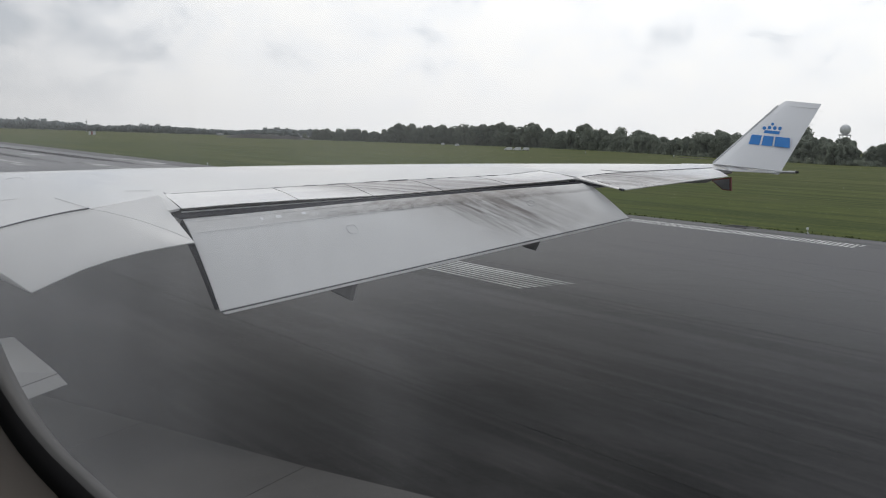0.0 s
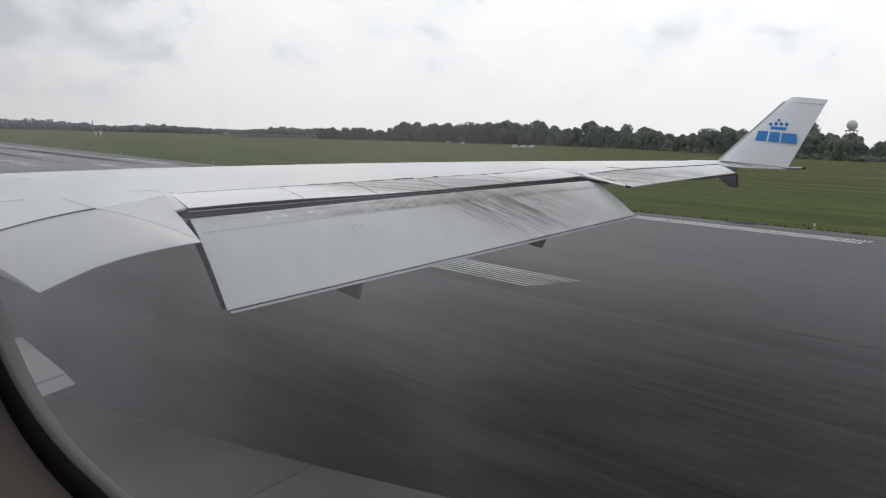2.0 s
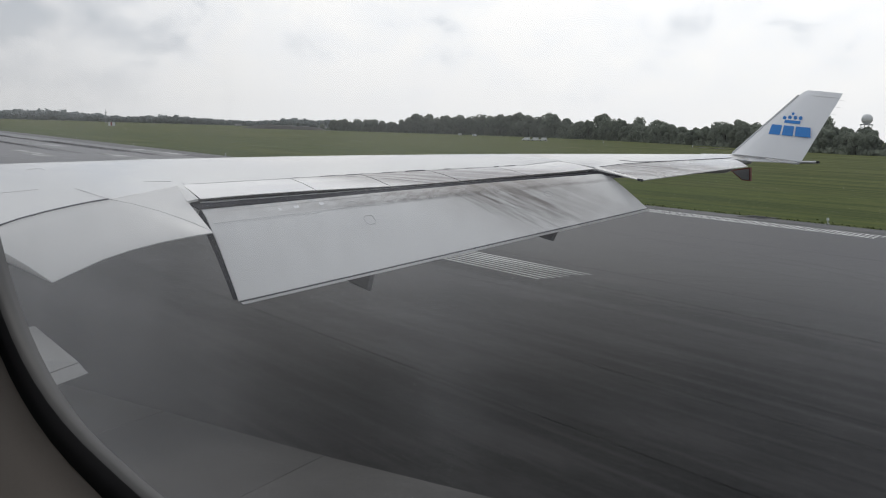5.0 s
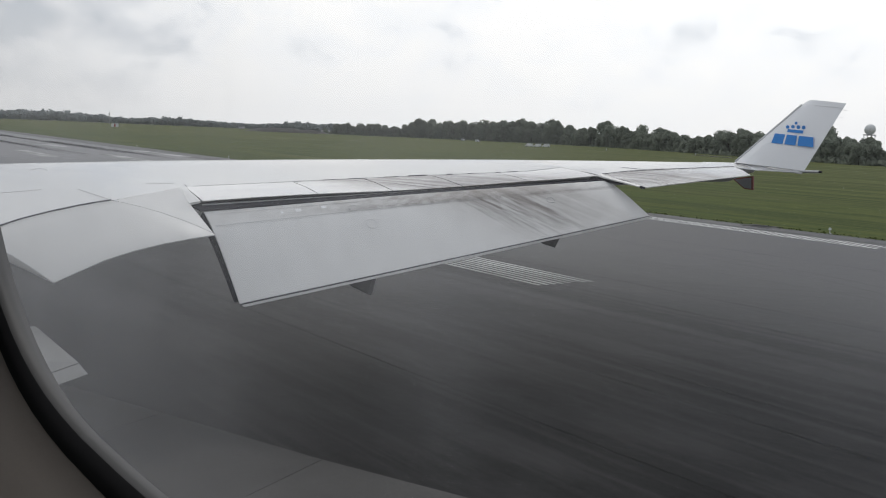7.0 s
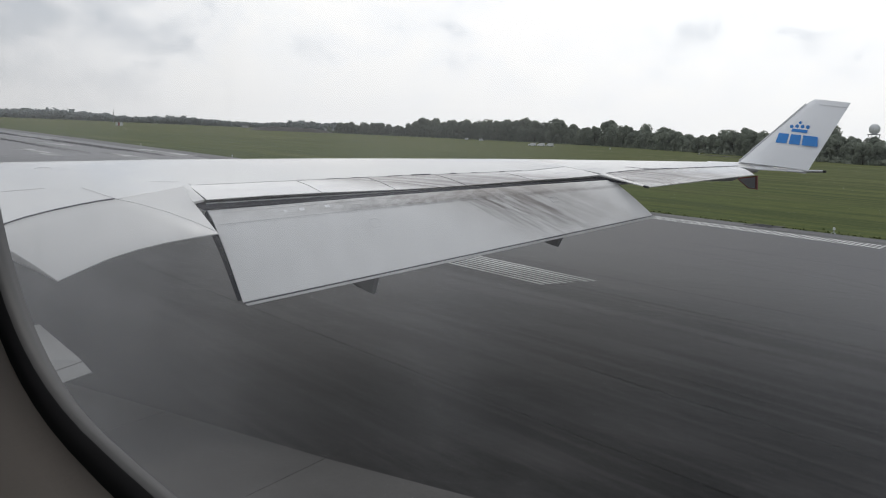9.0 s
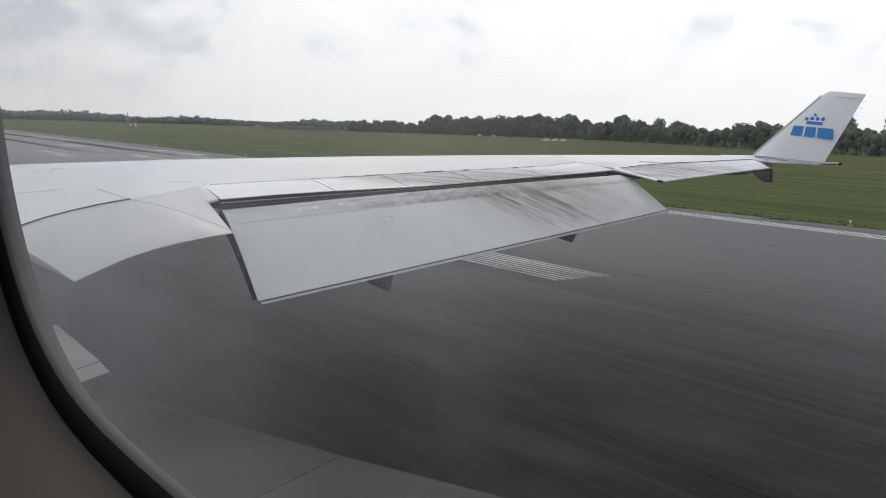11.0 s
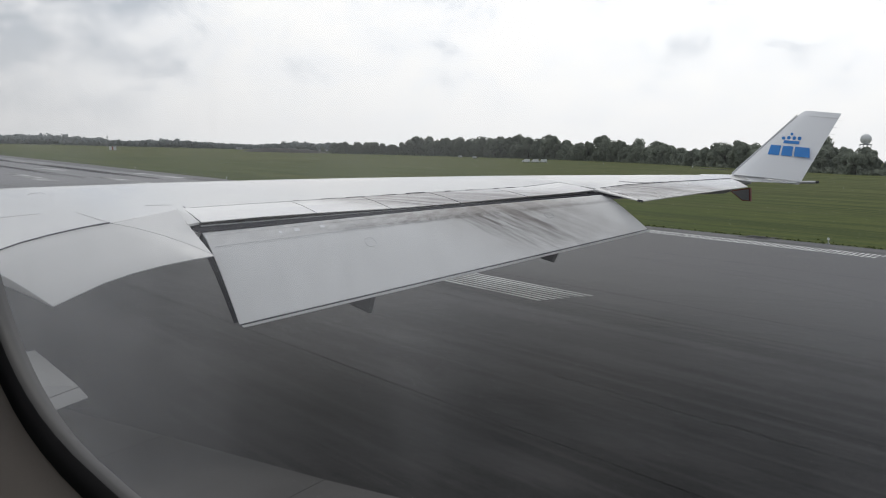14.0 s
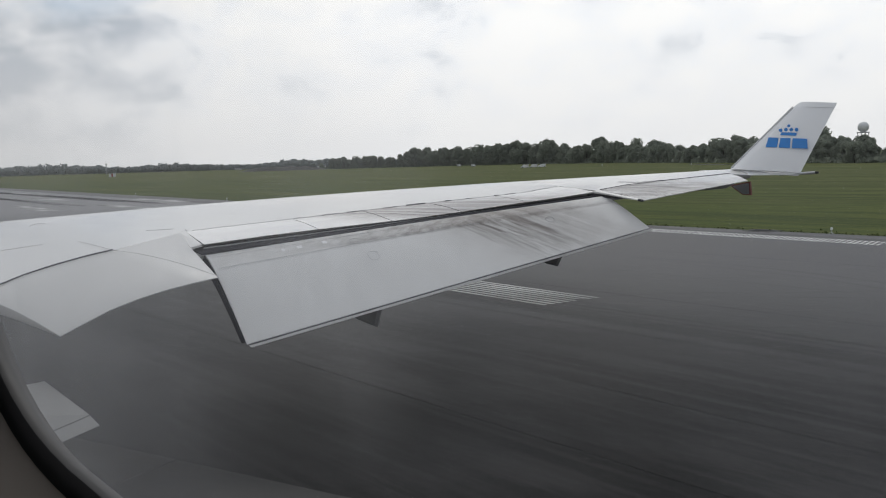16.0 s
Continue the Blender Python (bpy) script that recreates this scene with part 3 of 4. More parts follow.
    curves = [[(42.5, 36), (40.96, 28.59), (40.07, 22.96), (39.75, 20.79), (38.82, 18.32), (36.5, 13)], [(43.5, 40), (41.96, 31.0), (41.9, 25.95), (41.3, 21.91), (40.49, 19.13), (38.6, 14)],
              [(27.15, 26.29), (31.96, 23.21), (34.49, 20.2), (37.29, 17.58), (40, 14.6)], [(30.5, 23.0), (33.24, 19.96), (35.6, 16.75), (38.4, 13)], [(35.04, 26.14), (37.2, 24.5), (38.82, 22.81)], [(22.36, 21.58), (24.6, 20.2), (26.01, 18.56), (28, 15.6)]]
    for pts in curves:
        fine = []
        for p, q in zip(pts, pts[1:]):
            fine += [Vector(p).lerp(Vector(q), k / 4) for k in range(4)]
        fine.append(Vector(pts[-1]))
        fine = [fine[0]] + [(u0 + u1 * 2 + u2) / 4 for u0, u1, u2 in zip(fine, fine[1:], fine[2:])] + [fine[-1]]
        bm = bmesh.new()
        rows = []
        for i, p in enumerate(fine):
            t = (fine[min(i + 1, len(fine) - 1)] - fine[max(i - 1, 0)]).normalized()
            nn = Vector((-t.y, t.x)) * (0.16 if abs(t.x) < 0.4 else 0.09)
            rows.append([(*(p + nn), 0.0115), (*(p - nn), 0.0115)])
        grid_faces(bm, rows)
        tagged(part("tyre_mark", bm, TYREFAINT), "faint curved tyre mark on the asphalt", "tyre mark", kind="structure")


build_ground()
build_markings()


# ---- airliner ----
airliner = thing("airliner", (0, 15, 0), "grey-white jet airliner wing with drooped flap and winglet", "airliner")


def crest(x):
    y = 13.4 + 0.846 * (20.8 - x)
    z = float(np.interp(x, [-1, 5.75, 9.25, 12.72, 16.16, 18.42, 20.79], [3.9, 4.70, 4.98, 5.21, 5.39, 5.48, 5.56]))
    return Vector((x, y, z))


def rear(x):
    """The rear edge of the fixed upper skin."""
    xs = [-1, 4.2, 6.3, 8.1, 10.49, 13.2, 15.5, 16.05, 16.45, 16.5, 17.2, 20.1, 20.8]
    ys = [21.0, 19.27, 18.54, 19.2, 18.14, 16.92, 15.88, 15.63, 15.45, 14.25, 14.0, 12.98, 12.75]
    zs = [2.4, 3.76, 4.35, 4.57, 4.76, 4.98, 5.145, 5.21, 5.285, 5.185, 5.265, 5.46, 5.45]
    return Vector((x, float(np.interp(x, xs, ys)), float(np.interp(x, xs, zs))))


def build_wing():
    xs = [-1, 1.5, 3, 4.2, 5.25, 6.3, 7.2, 8.1, 9.3, 10.5, 12, 13.5, 15, 15.5, 16.05, 16.45, 16.5, 17.2, 18, 19, 20.1, 20.8]
    bm = bmesh.new()
    rows = []
    for x in xs:
        c, r = crest(x), rear(x)
        s = 1.0 - 0.65 * max(0, x) / 20.8
        nose = c + Vector((0, 2.6 * s, -0.55 * s))
        sec = []
        for k in range(7):
            t = k / 6
            p = r.lerp(c, t)
            p.z += 0.10 * s * 4 * t * (1 - t) * 0.5
            sec.append(p)
        for k in (1, 2, 3, 4):
            t = k / 4
            sec.append(Vector((x, c.y + 2.6 * s * math.sin(t * math.pi / 2), c.z - 0.55 * s * (1 - math.cos(t * math.pi / 2)))))
        low = [nose + Vector((0, -0.9 * s, -0.5 * s)), lerp(nose, r, 0.5) + Vector((0, 0, -1.0 * s)), r + Vector((0, 0.35, -0.55 * s))]
        rows.append(sec + low + [r + Vector((0, 0.05, -0.10))])
    vs = grid_faces(bm, rows, close=True)
    bm.faces.new(vs[0][::-1])
    bm.faces.new(vs[-1])
    wing = part("wing", bm, WING, airliner, "grey painted swept wing", True)
    for f in wing.data.polygons:
        f.use_smooth = True
    e = wing.modifiers.new("split", "EDGE_SPLIT")
    e.split_angle = radians(32)
    return wing


wing = build_wing()


def build_spoilers():
    A = [(7.95, 17.80, 4.385), (16.47, 14.30, 5.11)]
    cuts = [0.0, 0.268, 0.45, 0.63, 0.81, 1.0]
    for a, b in zip(cuts, cuts[1:]):
        a, b = a + 0.0016, b - 0.0016
        te = [lerp(*A, t) + Vector((0, 0, 0.02 * math.sin(9 * t) + 0.045 * max(0.0, (t - 0.85) / 0.15) ** 2)) for t in (a, (a + b) / 2, b)]
        fr = [rear(8.12 + (16.4 - 8.12) * t) + Vector((0, -0.02, 0.012)) for t in (a, (a + b) / 2, b)]
        mid = [lerp(p, q, 0.5) + Vector((0, 0, 0.02)) for p, q in zip(fr, te)]
        soften(part("spoiler", slab([fr, mid, te], 0.05, [0.08, 0.06, 0.02]), SPOIL, wing, "pale spoiler panel with sooty streaks"), 0.006)


build_spoilers()


def build_lip():
    """A grey sealing strip hanging under the spoilers' rear edge."""
    a, b = Vector((7.98, 17.80, 4.385)), Vector((16.40, 14.33, 5.10))
    rows = [[a.lerp(b, k / 8) + Vector((0, off, -drop * (1 - 0.4 * k / 8))) for k in range(9)] for off, drop in ((0.06, 0.075), (0.03, 0.125))]
    part("seal_strip", slab(rows, 0.015), LIP, wing, "grey sealing strip")


build_lip()


# the inboard aileron's hinge line and trailing edge
AIL_FRONT = [(3.85, 19.48, 3.616), (4.21, 19.33, 3.753), (4.70, 19.13, 3.949), (5.19, 18.93, 4.102), (5.69, 18.72, 4.234), (5.99, 18.60, 4.302), (6.28, 18.48, 4.358)]
AIL_REAR = [(4.68, 16.89, 3.013), (5.08, 16.81, 3.195), (5.57, 16.71, 3.411), (6.07, 16.62, 3.566), (6.59, 16.52, 3.687), (7.11, 16.41, 3.778), (7.58, 16.32, 3.846)]


def build_fixed_panel():
    a, b, c, d = (6.32, 18.50, 4.355), (8.10, 19.16, 4.58), (7.58, 16.40, 3.85), (7.72, 17.90, 4.325)
    rows = [[lerp(lerp(a, b, u), lerp(c, d, u), t) + Vector((0, 0, 0.012 * math.sin(math.pi * t))) for u in (0, 0.33, 0.66, 1)] for t in (0, 0.25, 0.5, 0.75, 1)]
    part("trailing_panel", slab(rows, 0.1, [0.1, 0.1, 0.09, 0.07, 0.04]), DROOP, wing, "", True).modifiers.new("split", "EDGE_SPLIT").split_angle = radians(40)
    part("edge_panel", slab([[(8.0, 19.14, 4.575), (8.13, 19.14, 4.59)], [(7.71, 17.90, 4.33), (7.93, 17.82, 4.385)]], 0.05), WING, wing)
    mid = lambda t, h: [lerp(a, b, t) + Vector((0, 0, h)) for a, b in zip(AIL_FRONT, AIL_REAR)]
    soften(part("inboard_aileron", slab([AIL_FRONT, mid(0.25, 0.05), mid(0.5, 0.07), mid(0.75, 0.05), AIL_REAR], 0.1, [0.25, 0.22, 0.17, 0.10, 0.02]), DROOP, wing, "drooped grey aileron with a curved trailing edge", True), 0.006)
    # corner of the inboard flap with a separate trailing strip
    fr = [(1.5, 17.7, 1.90), (4.35, 16.87, 2.24)]
    te = [(1.6, 15.45, 1.10), (4.56, 15.07, 1.94)]
    edge = [(1.62, 15.10, 0.97), (4.61, 14.74, 1.82)]
    soften(part("inboard_flap", slab([fr, te], 0.1, [0.16, 0.03]), INNER, wing, "inboard flap corner, darkened for shade"), 0.006)
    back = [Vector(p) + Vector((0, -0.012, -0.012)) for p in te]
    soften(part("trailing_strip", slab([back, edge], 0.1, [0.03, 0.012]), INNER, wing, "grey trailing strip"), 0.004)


build_fixed_panel()


def gap_line(pts, w=0.018, mat=None):
    """A narrow dark panel gap along points on the skin."""
    bm = bmesh.new()
    tube(bm, [Vector(p) + Vector((0, 0, 0.001)) for p in pts], w / 2, 5)
    part("panel_gap", bm, mat or SEAM, wing, "thin panel gap")


def build_gaps():
    gap_line([Vector(p) + Vector((0, 0.015, 0.012)) for p in AIL_FRONT], 0.035)
    gap_line([(6.3, 18.515, 4.365), (6.62, 17.96, 4.292), (6.95, 17.43, 4.184), (7.27, 16.89, 4.040), (7.58, 16.38, 3.862)], 0.010, FAINT)
    gap_line([(6.18, 20.36, 4.455), (6.31, 18.52, 4.36)], 0.008, FAINT)
    gap_line([(4.85, 22.12, 4.235), (5.65, 21.25, 4.385)], 0.008, FAINT)
    gap_line([(7.62, 20.1, 4.605), (8.12, 19.74, 4.625)], 0.008, FAINT)
    gap_line([(8.26, 19.40, 4.605), (8.09, 18.55, 4.49), (7.95, 17.80, 4.38)], 0.025)
    gap_line([rear(x) + Vector((0, 0.0, 0.012)) for x in (8.3, 9.6, 11, 12.5, 14, 15.5, 16.4)], 0.014, FAINT)
    # worn stretches where the hinge line's sealant has gone
    wear, x = random.Random(14), 10.4
    while x < 16.0:
        go = wear.uniform(0.08, 0.45)
        gap_line([rear(x + go * k / 3) + Vector((0, wear.uniform(-0.01, 0.01), 0.016)) for k in range(4)], wear.uniform(0.014, 0.030))
        x += go + wear.uniform(0.1, 0.6)
    gap_line([(16.55, 14.22, 5.205), (17.2, 13.99, 5.29), (18.3, 13.61, 5.368), (20.15, 12.97, 5.482)], 0.018)
    gap_line([(17.56, 14.48, 5.355), (17.78, 14.04, 5.335), (18.3, 13.7, 5.37)], 0.010)
    
    ring = [(6.25 + 0.20 * math.cos(k * 0.5236), 23.75 + 0.42 * math.sin(k * 0.5236), 4.655 + 0.045 * math.cos(k * 0.5236) + 0.03 * math.sin(k * 0.5236)) for k in range(13)]
    gap_line(ring, 0.010, FAINT)
    # fixed edge beside the flap's outer end
    soften(part("fixed_edge", slab([[(16.40, 14.30, 5.180), (16.52, 14.22, 5.205)], [(16.53, 12.96, 4.965), (16.59, 12.93, 4.98)]], 0.1, [0.04, 0.015]), WING, wing), 0.004)
    part("edge_underplate", slab([[(16.36, 14.45, 5.10), (16.5, 14.4, 5.12)], [(16.49, 13.6, 5.01), (16.55, 13.55, 5.02)]], 0.05, [0.05, 0.015]), DARK, wing, "dark plate under the fixed edge")


build_gaps()


def flap_point(s, c):
    """A point on the flap: s along the span, c along the chord."""
    n = lerp((7.85, 17.48, 4.18), (16.50, 14.02, 5.06), s)
    n.z += 0.03 * math.sin(math.pi * s)
    t = lerp((7.93, 15.93, 2.47), (16.63, 12.80, 4.32), s)
    p = n.lerp(t, c)
    up = Vector((0.1, -0.65, 0.72)).normalized()
    return p + up * 0.20 * max(0.0, c) ** 0.6 * (1 - c) * (1 - 0.5 * s)


def build_flap():
    ss = [i / 12 for i in range(13)]
    rows = [[flap_point(s, 0) + Vector((0, 0.55 - 0.2 * s, -0.22 + 0.08 * s)) for s in ss], [flap_point(s, 0) + Vector((0, 0.22, -0.03)) for s in ss]]
    rows += [[flap_point(s, c) for s in ss] for c in (0.0, 0.08, 0.18, 0.3, 0.45, 0.62, 0.8, 0.985)]
    flap = part("outboard_flap", slab(rows, 0.1, [0.1, 0.13, 0.14, 0.14, 0.13, 0.11, 0.085, 0.06, 0.035, 0.015]), FLAP, wing, "deflected grey flap with soot streaks", True)
    e = flap.modifiers.new("split", "EDGE_SPLIT")
    e.split_angle = radians(28)
    part("edge_gap", slab([[flap_point(s, 0.986) + Vector((0, 0.0, -0.010)) for s in ss], [flap_point(s, 0.993) + Vector((0.0, -0.006, -0.010)) for s in ss]], 0.006), SEAM, wing, "dark gap ahead of the trailing strip")
    soften(part("trailing_strip", slab([[flap_point(s, 0.995) + Vector((0.04, -0.008, -0.012)) for s in ss], [flap_point(s, 1.0) + Vector((0.08, -0.024, -0.036)) for s in ss]], 0.015), FLAP, wing, "grey trailing strip"), 0.004)
    # added dark sheet: shade painted over the flap's inboard end face
    bm = bmesh.new()
    ends = [flap_point(0, c) + Vector((-0.03, 0, 0.0)) for c in (0.0, 0.2, 0.45, 0.7, 0.97)]
    lows = [p + Vector((-0.05, 0.05, -d)) for p, d in zip(ends, (0.17, 0.145, 0.10, 0.06, 0.015))]
    grid_faces(bm, [ends, lows])
    geom = bmesh.ops.extrude_face_region(bm, geom=list(bm.faces))
    bmesh.ops.translate(bm, verts=[v for v in geom["geom"] if isinstance(v, bmesh.types.BMVert)], vec=(0.02, 0, 0))
    part("end_shade", bm, DARK, wing, "dark sheet for the shaded flap end")
    # added dark sheet that paints the shade in the gap behind the spoilers
    part("cove_shade", slab([[lerp((7.80, 18.25, 4.30), (16.46, 14.72, 5.05), s) for s in ss], [lerp((7.78, 17.50, 4.215), (16.49, 14.05, 5.085), s) for s in ss]], 0.03), DARK, wing, "dark sheet for the shade behind the spoilers")
    # inspection panels with oval outlines
    for s, c, w, h in [(0.345, 0.385, 0.115, 0.095), (0.325, 0.14, 0.11, 0.055), (0.80, 0.36, 0.10, 0.085)]:
        bm = bmesh.new()
        pts = []
        for k in range(24):
            a = 2 * math.pi * k / 24
            ca, sa = math.cos(a), math.sin(a)
            pts.append(flap_point(s + 0.1 * w * math.copysign(abs(ca) ** 0.6, ca), c + 0.62 * h * math.copysign(abs(sa) ** 0.6, sa)) + Vector((0, 0, 0.008)))
        part("access_panel", tube(bm, pts, 0.0045, 4, True), FAINT, wing, "oval access panel outline")
    for c0, s0, s1 in ((0.185, 0.01, 0.62), (0.05, 0.01, 0.42)):
        gap_line([flap_point(s0 + (s1 - s0) * k / 16, c0) + Vector((0, 0, 0.002)) for k in range(17)], 0.006, FAINT)
    # small pale placards on the flap's nose
    for s0, c0, ds in ((0.160, 0.085, 0.006), (0.195, 0.080, 0.012), (0.255, 0.070, 0.010)):
        rows = [[flap_point(s0, c0 + dc) + Vector((0, 0, 0.006)), flap_point(s0 + ds, c0 + dc) + Vector((0, 0, 0.006))] for dc in (0.0, 0.035)]
        part("placard", slab(rows, 0.004), WHITE, wing, "small pale painted placard")
    # dotted line of fasteners along the fold
    rnd = random.Random(3)
    bm = bmesh.new()
    box(bm, (0, 0, 0), (0.05, 0.008, 0.005), -0.35)
    first = None
    for k in range(56):
        if rnd.random() < 0.25:
            continue
        p = flap_point(0.02 + 0.62 * k / 56, 0.20 + 0.004 * rnd.random()) + Vector((0, 0, 0.002))
        if first is None:
            first = ob = part("fastener", bm, FAINT, wing)
        else:
            ob = new("fastener", first.data)
            ob.parent = wing
            ob.matrix_parent_inverse = first.matrix_parent_inverse
        ob.location = p


build_flap()


def build_fairing(x, pts, w):
    bm = bmesh.new()
    rows = []
    for k, sc in ((-1, 0.82), (-0.7, 0.96), (0, 1.0), (0.7, 0.96), (1, 0.82)):
        cy, cz = sum(p[0] for p in pts) / len(pts), sum(p[1] for p in pts) / len(pts)
        rows.append([(x + k * w, cy + (y - cy) * sc, cz + (z - cz) * sc) for y, z in pts])
    vs = grid_faces(bm, rows, close=True)
    bm.faces.new(vs[0][::-1])
    bm.faces.new(vs[-1])
    soften(part("hinge_fairing", bm, GREYFIN, wing, "dark grey flap hinge fairing"), 0.01)


build_fairing(11.2, [(15.92, 2.86), (16.10, 2.36), (16.7, 2.42), (17.2, 2.52), (17.75, 2.75), (18.5, 3.3), (18.6, 3.9), (16.6, 3.6)], 0.10)
build_fairing(15.3, [(14.20, 3.90), (14.46, 3.44), (14.75, 3.47), (15.2, 3.56), (15.65, 3.74), (16.2, 4.1), (16.3, 4.6), (14.8, 4.3)], 0.08)


def build_tip():
    fr = [(16.5, 14.21, 5.195), (17.2, 13.973, 5.28), (18.3, 13.60, 5.36), (20.15, 12.96, 5.475)]
    te = [(16.60, 12.92, 4.97), (17.1, 12.79, 5.03), (18.1, 12.53, 5.145), (19.6, 12.14, 5.315)]
    md = [lerp(a, b, 0.5) + Vector((0, 0, 0.02)) for a, b in zip(fr, te)]
    soften(part("outboard_aileron", slab([fr, md, te], 0.1, [0.14, 0.1, 0.02]), AIL, wing, "grey outboard aileron with brown stains"), 0.005)
    bm = bmesh.new()
    tube(bm, [(16.52, 13.05, 4.975), (16.57, 12.94, 4.955)], 0.028, 8)
    part("actuator", bm, DARK, wing, "dark actuator end")
    # winglet, leaning outboard
    k = 1.0 + 0.024
    root_le, root_m, root_te = Vector((20.7, 13.34, 5.565)), Vector((21.0, 13.18, 5.40)), Vector((21.0, 11.54, 5.455))
    tip_le, tip_te = Vector((21.0 * k, 11.62 * k, 6 + 1.21 * k)), Vector((21.0 * k, 10.63 * k, 6 + 1.12 * k))
    bm = bmesh.new()
    rows = []
    for t in (0.0, 0.06, 0.3, 0.6, 0.9, 0.975, 1.0):
        le, te = root_le.lerp(tip_le, t), root_te.lerp(tip_te, t)
        if t > 0.95:
            le = le.lerp(te, (t - 0.95) * 1.4)
        d = te - le
        out = Vector((1, 0.0, -0.25)).normalized()
        th = 0.09 * (1 - 0.6 * t)
        rows.append([le + d * c - out * (h * th) for c, h in ((0, 0), (0.05, 0.5), (0.2, 0.9), (0.5, 0.8), (1, 0.03))] + [le + d * c + out * (h * th) for c, h in ((1, 0.03), (0.5, 0.8), (0.2, 0.9), (0.05, 0.5))])
    vs = grid_faces(bm, rows, close=True)
    bm.faces.new(vs[0][::-1])
    bm.faces.new(vs[-1])
    wl = part("winglet", bm, WHITE, airliner, "white upswept winglet with blue emblem", True)
    e = wl.modifiers.new("split", "EDGE_SPLIT")
    e.split_angle = radians(40)
    # leading edge strip
    bm = bmesh.new()
    tube(bm, [root_le.lerp(tip_le, t) + Vector((-0.012, -0.01, 0.0)) for t in (0.02, 0.5, 0.925)], 0.028, 8)
    part("leading_edge", bm, METAL, wl, "bare metal leading edge")
    # root fillet and tail boom
    fil = [[(20.2, 13.95, 5.555), (20.75, 13.36, 5.57), (21.0, 12.6, 5.56), (21.0, 11.6, 5.49)], [(20.2, 12.96, 5.47), (20.65, 12.75, 5.43), (20.9, 12.2, 5.43), (20.98, 11.55, 5.44)]]
    soften(part("root_fillet", slab(fil, 0.1, [0.12, 0.03]), WHITE, wl), 0.01)
    bm = bmesh.new()
    tube(bm, [(21.0, 12.1, 5.42), (21.0, 11.5, 5.44), (21.0, 11.15, 5.455)], 0.034, 8)
    part("tail_light", bm, METAL, wl, "small tail boom light")
    bm = bmesh.new()
    tube(bm, [(21.0, 11.15, 5.455), (21.0, 11.08, 5.458)], 0.030, 8)
    part("tail_lens", bm, DARK, wl, "dark lens at the boom's end")
    for t in (0.70, 0.80, 0.90):
        bm = bmesh.new()
        p = root_te.lerp(tip_te, t)
        tube(bm, [p + Vector((0, 0.03, 0)), p + Vector((0.02, -0.14, -0.01))], 0.0022, 5)
        part("static_wick", bm, SEAM, wl, "thin static wick")
    bm = bmesh.new()
    tube(bm, [root_le.lerp(tip_le, 0.93).lerp(root_te.lerp(tip_te, 0.93), u) + Vector((-0.036 * 4 * u * (1 - u) - 0.006, 0, 0)) for u in (0.04, 0.2, 0.5, 0.8, 0.99)], 0.005, 5)
    part("tip_joint", bm, FAINT, wl, "thin joint below the tip cap")
    # emblem: a plain crown and three blocks
    def at(u, v):
        """u along the chord, v up the winglet, on the inboard face."""
        le, te = root_le.lerp(tip_le, v), root_te.lerp(tip_te, v)
        return le.lerp(te, u) + Vector((-0.085 * (1 - 0.6 * v), 0, 0.02))

    def patch(u0, v0, u1, v1, skew=0.0):
        bm = bmesh.new()
        base = [at(u0, v0), at(u1, v0), at(u1 + skew, v1), at(u0 + skew, v1)]
        lo = [bm.verts.new(p) for p in base]
        hi = [bm.verts.new(p + Vector((-0.006, 0, 0))) for p in base]
        bm.faces.new(lo)
        bm.faces.new(hi)
        for i in range(4):
            bm.faces.new((lo[i], lo[(i + 1) % 4], hi[(i + 1) % 4], hi[i]))
        return bm

    for u0, u1 in ((0.255, 0.44), (0.475, 0.655), (0.69, 0.945)):
        part("emblem_block", patch(u0, 0.335, u1, 0.475, -0.105), BLUE, wl, "blue emblem block")
    part("emblem_bar", patch(0.325, 0.512, 0.615, 0.555, -0.03), BLUE, wl, "blue emblem bar")
    for u, v, r in ((0.25, 0.58, 0.047), (0.338, 0.593, 0.047), (0.44, 0.595, 0.047), (0.54, 0.597, 0.047), (0.33, 0.648, 0.036)):
        bm = bmesh.new()
        m = Matrix.Translation(at(u, v)) @ Matrix.Rotation(radians(90), 4, "Y")
        bmesh.ops.create_cone(bm, cap_ends=True, segments=16, radius1=r, radius2=r, depth=0.012, matrix=m)
        part("emblem_dot", bm, BLUE, wl, "blue emblem dot")
    # small lower fin with a red edge
    pts = [(13.53, 5.14), (12.92, 5.24), (12.89, 4.88), (13.14, 4.89)]

    def fin(sc, w, mat, name, parent):
        cy, cz = 13.12, 5.03
        bm = bmesh.new()
        rows = [[(21.0 + s * w, cy + (y - cy) * sc, cz + (z - cz) * sc) for y, z in pts] for s in (-1, 1)]
        vs = grid_faces(bm, rows, close=True)
        bm.faces.new(vs[0][::-1])
        bm.faces.new(vs[1])
        return part(name, bm, mat, parent)
    f = fin(1.0, 0.03, DARKRED, "lower_fin", airliner)
    tagged(f, "small lower fin with a red border")
    fin(0.80, 0.036, GREYFIN, "fin_panel", f)


build_tip()


def build_gear(x, y, top, r):
    """A landing gear leg with a pair of wheels."""
    g = part("landing_gear", tube(bmesh.new(), [(x, y, r), (x, y, top)], 0.14, 12), METAL, airliner, "metal landing gear leg", True)
    part("axle", tube(bmesh.new(), [(x - 0.6, y, r), (x + 0.6, y, r)], 0.09, 10), METAL, g)
    for side in (-0.5, 0.5):
        bm = bmesh.new()
        prof = [(-0.20, 0.45), (-0.22, 0.80), (-0.14, 0.97), (0.0, 1.0), (0.14, 0.97), (0.22, 0.80), (0.20, 0.45)]
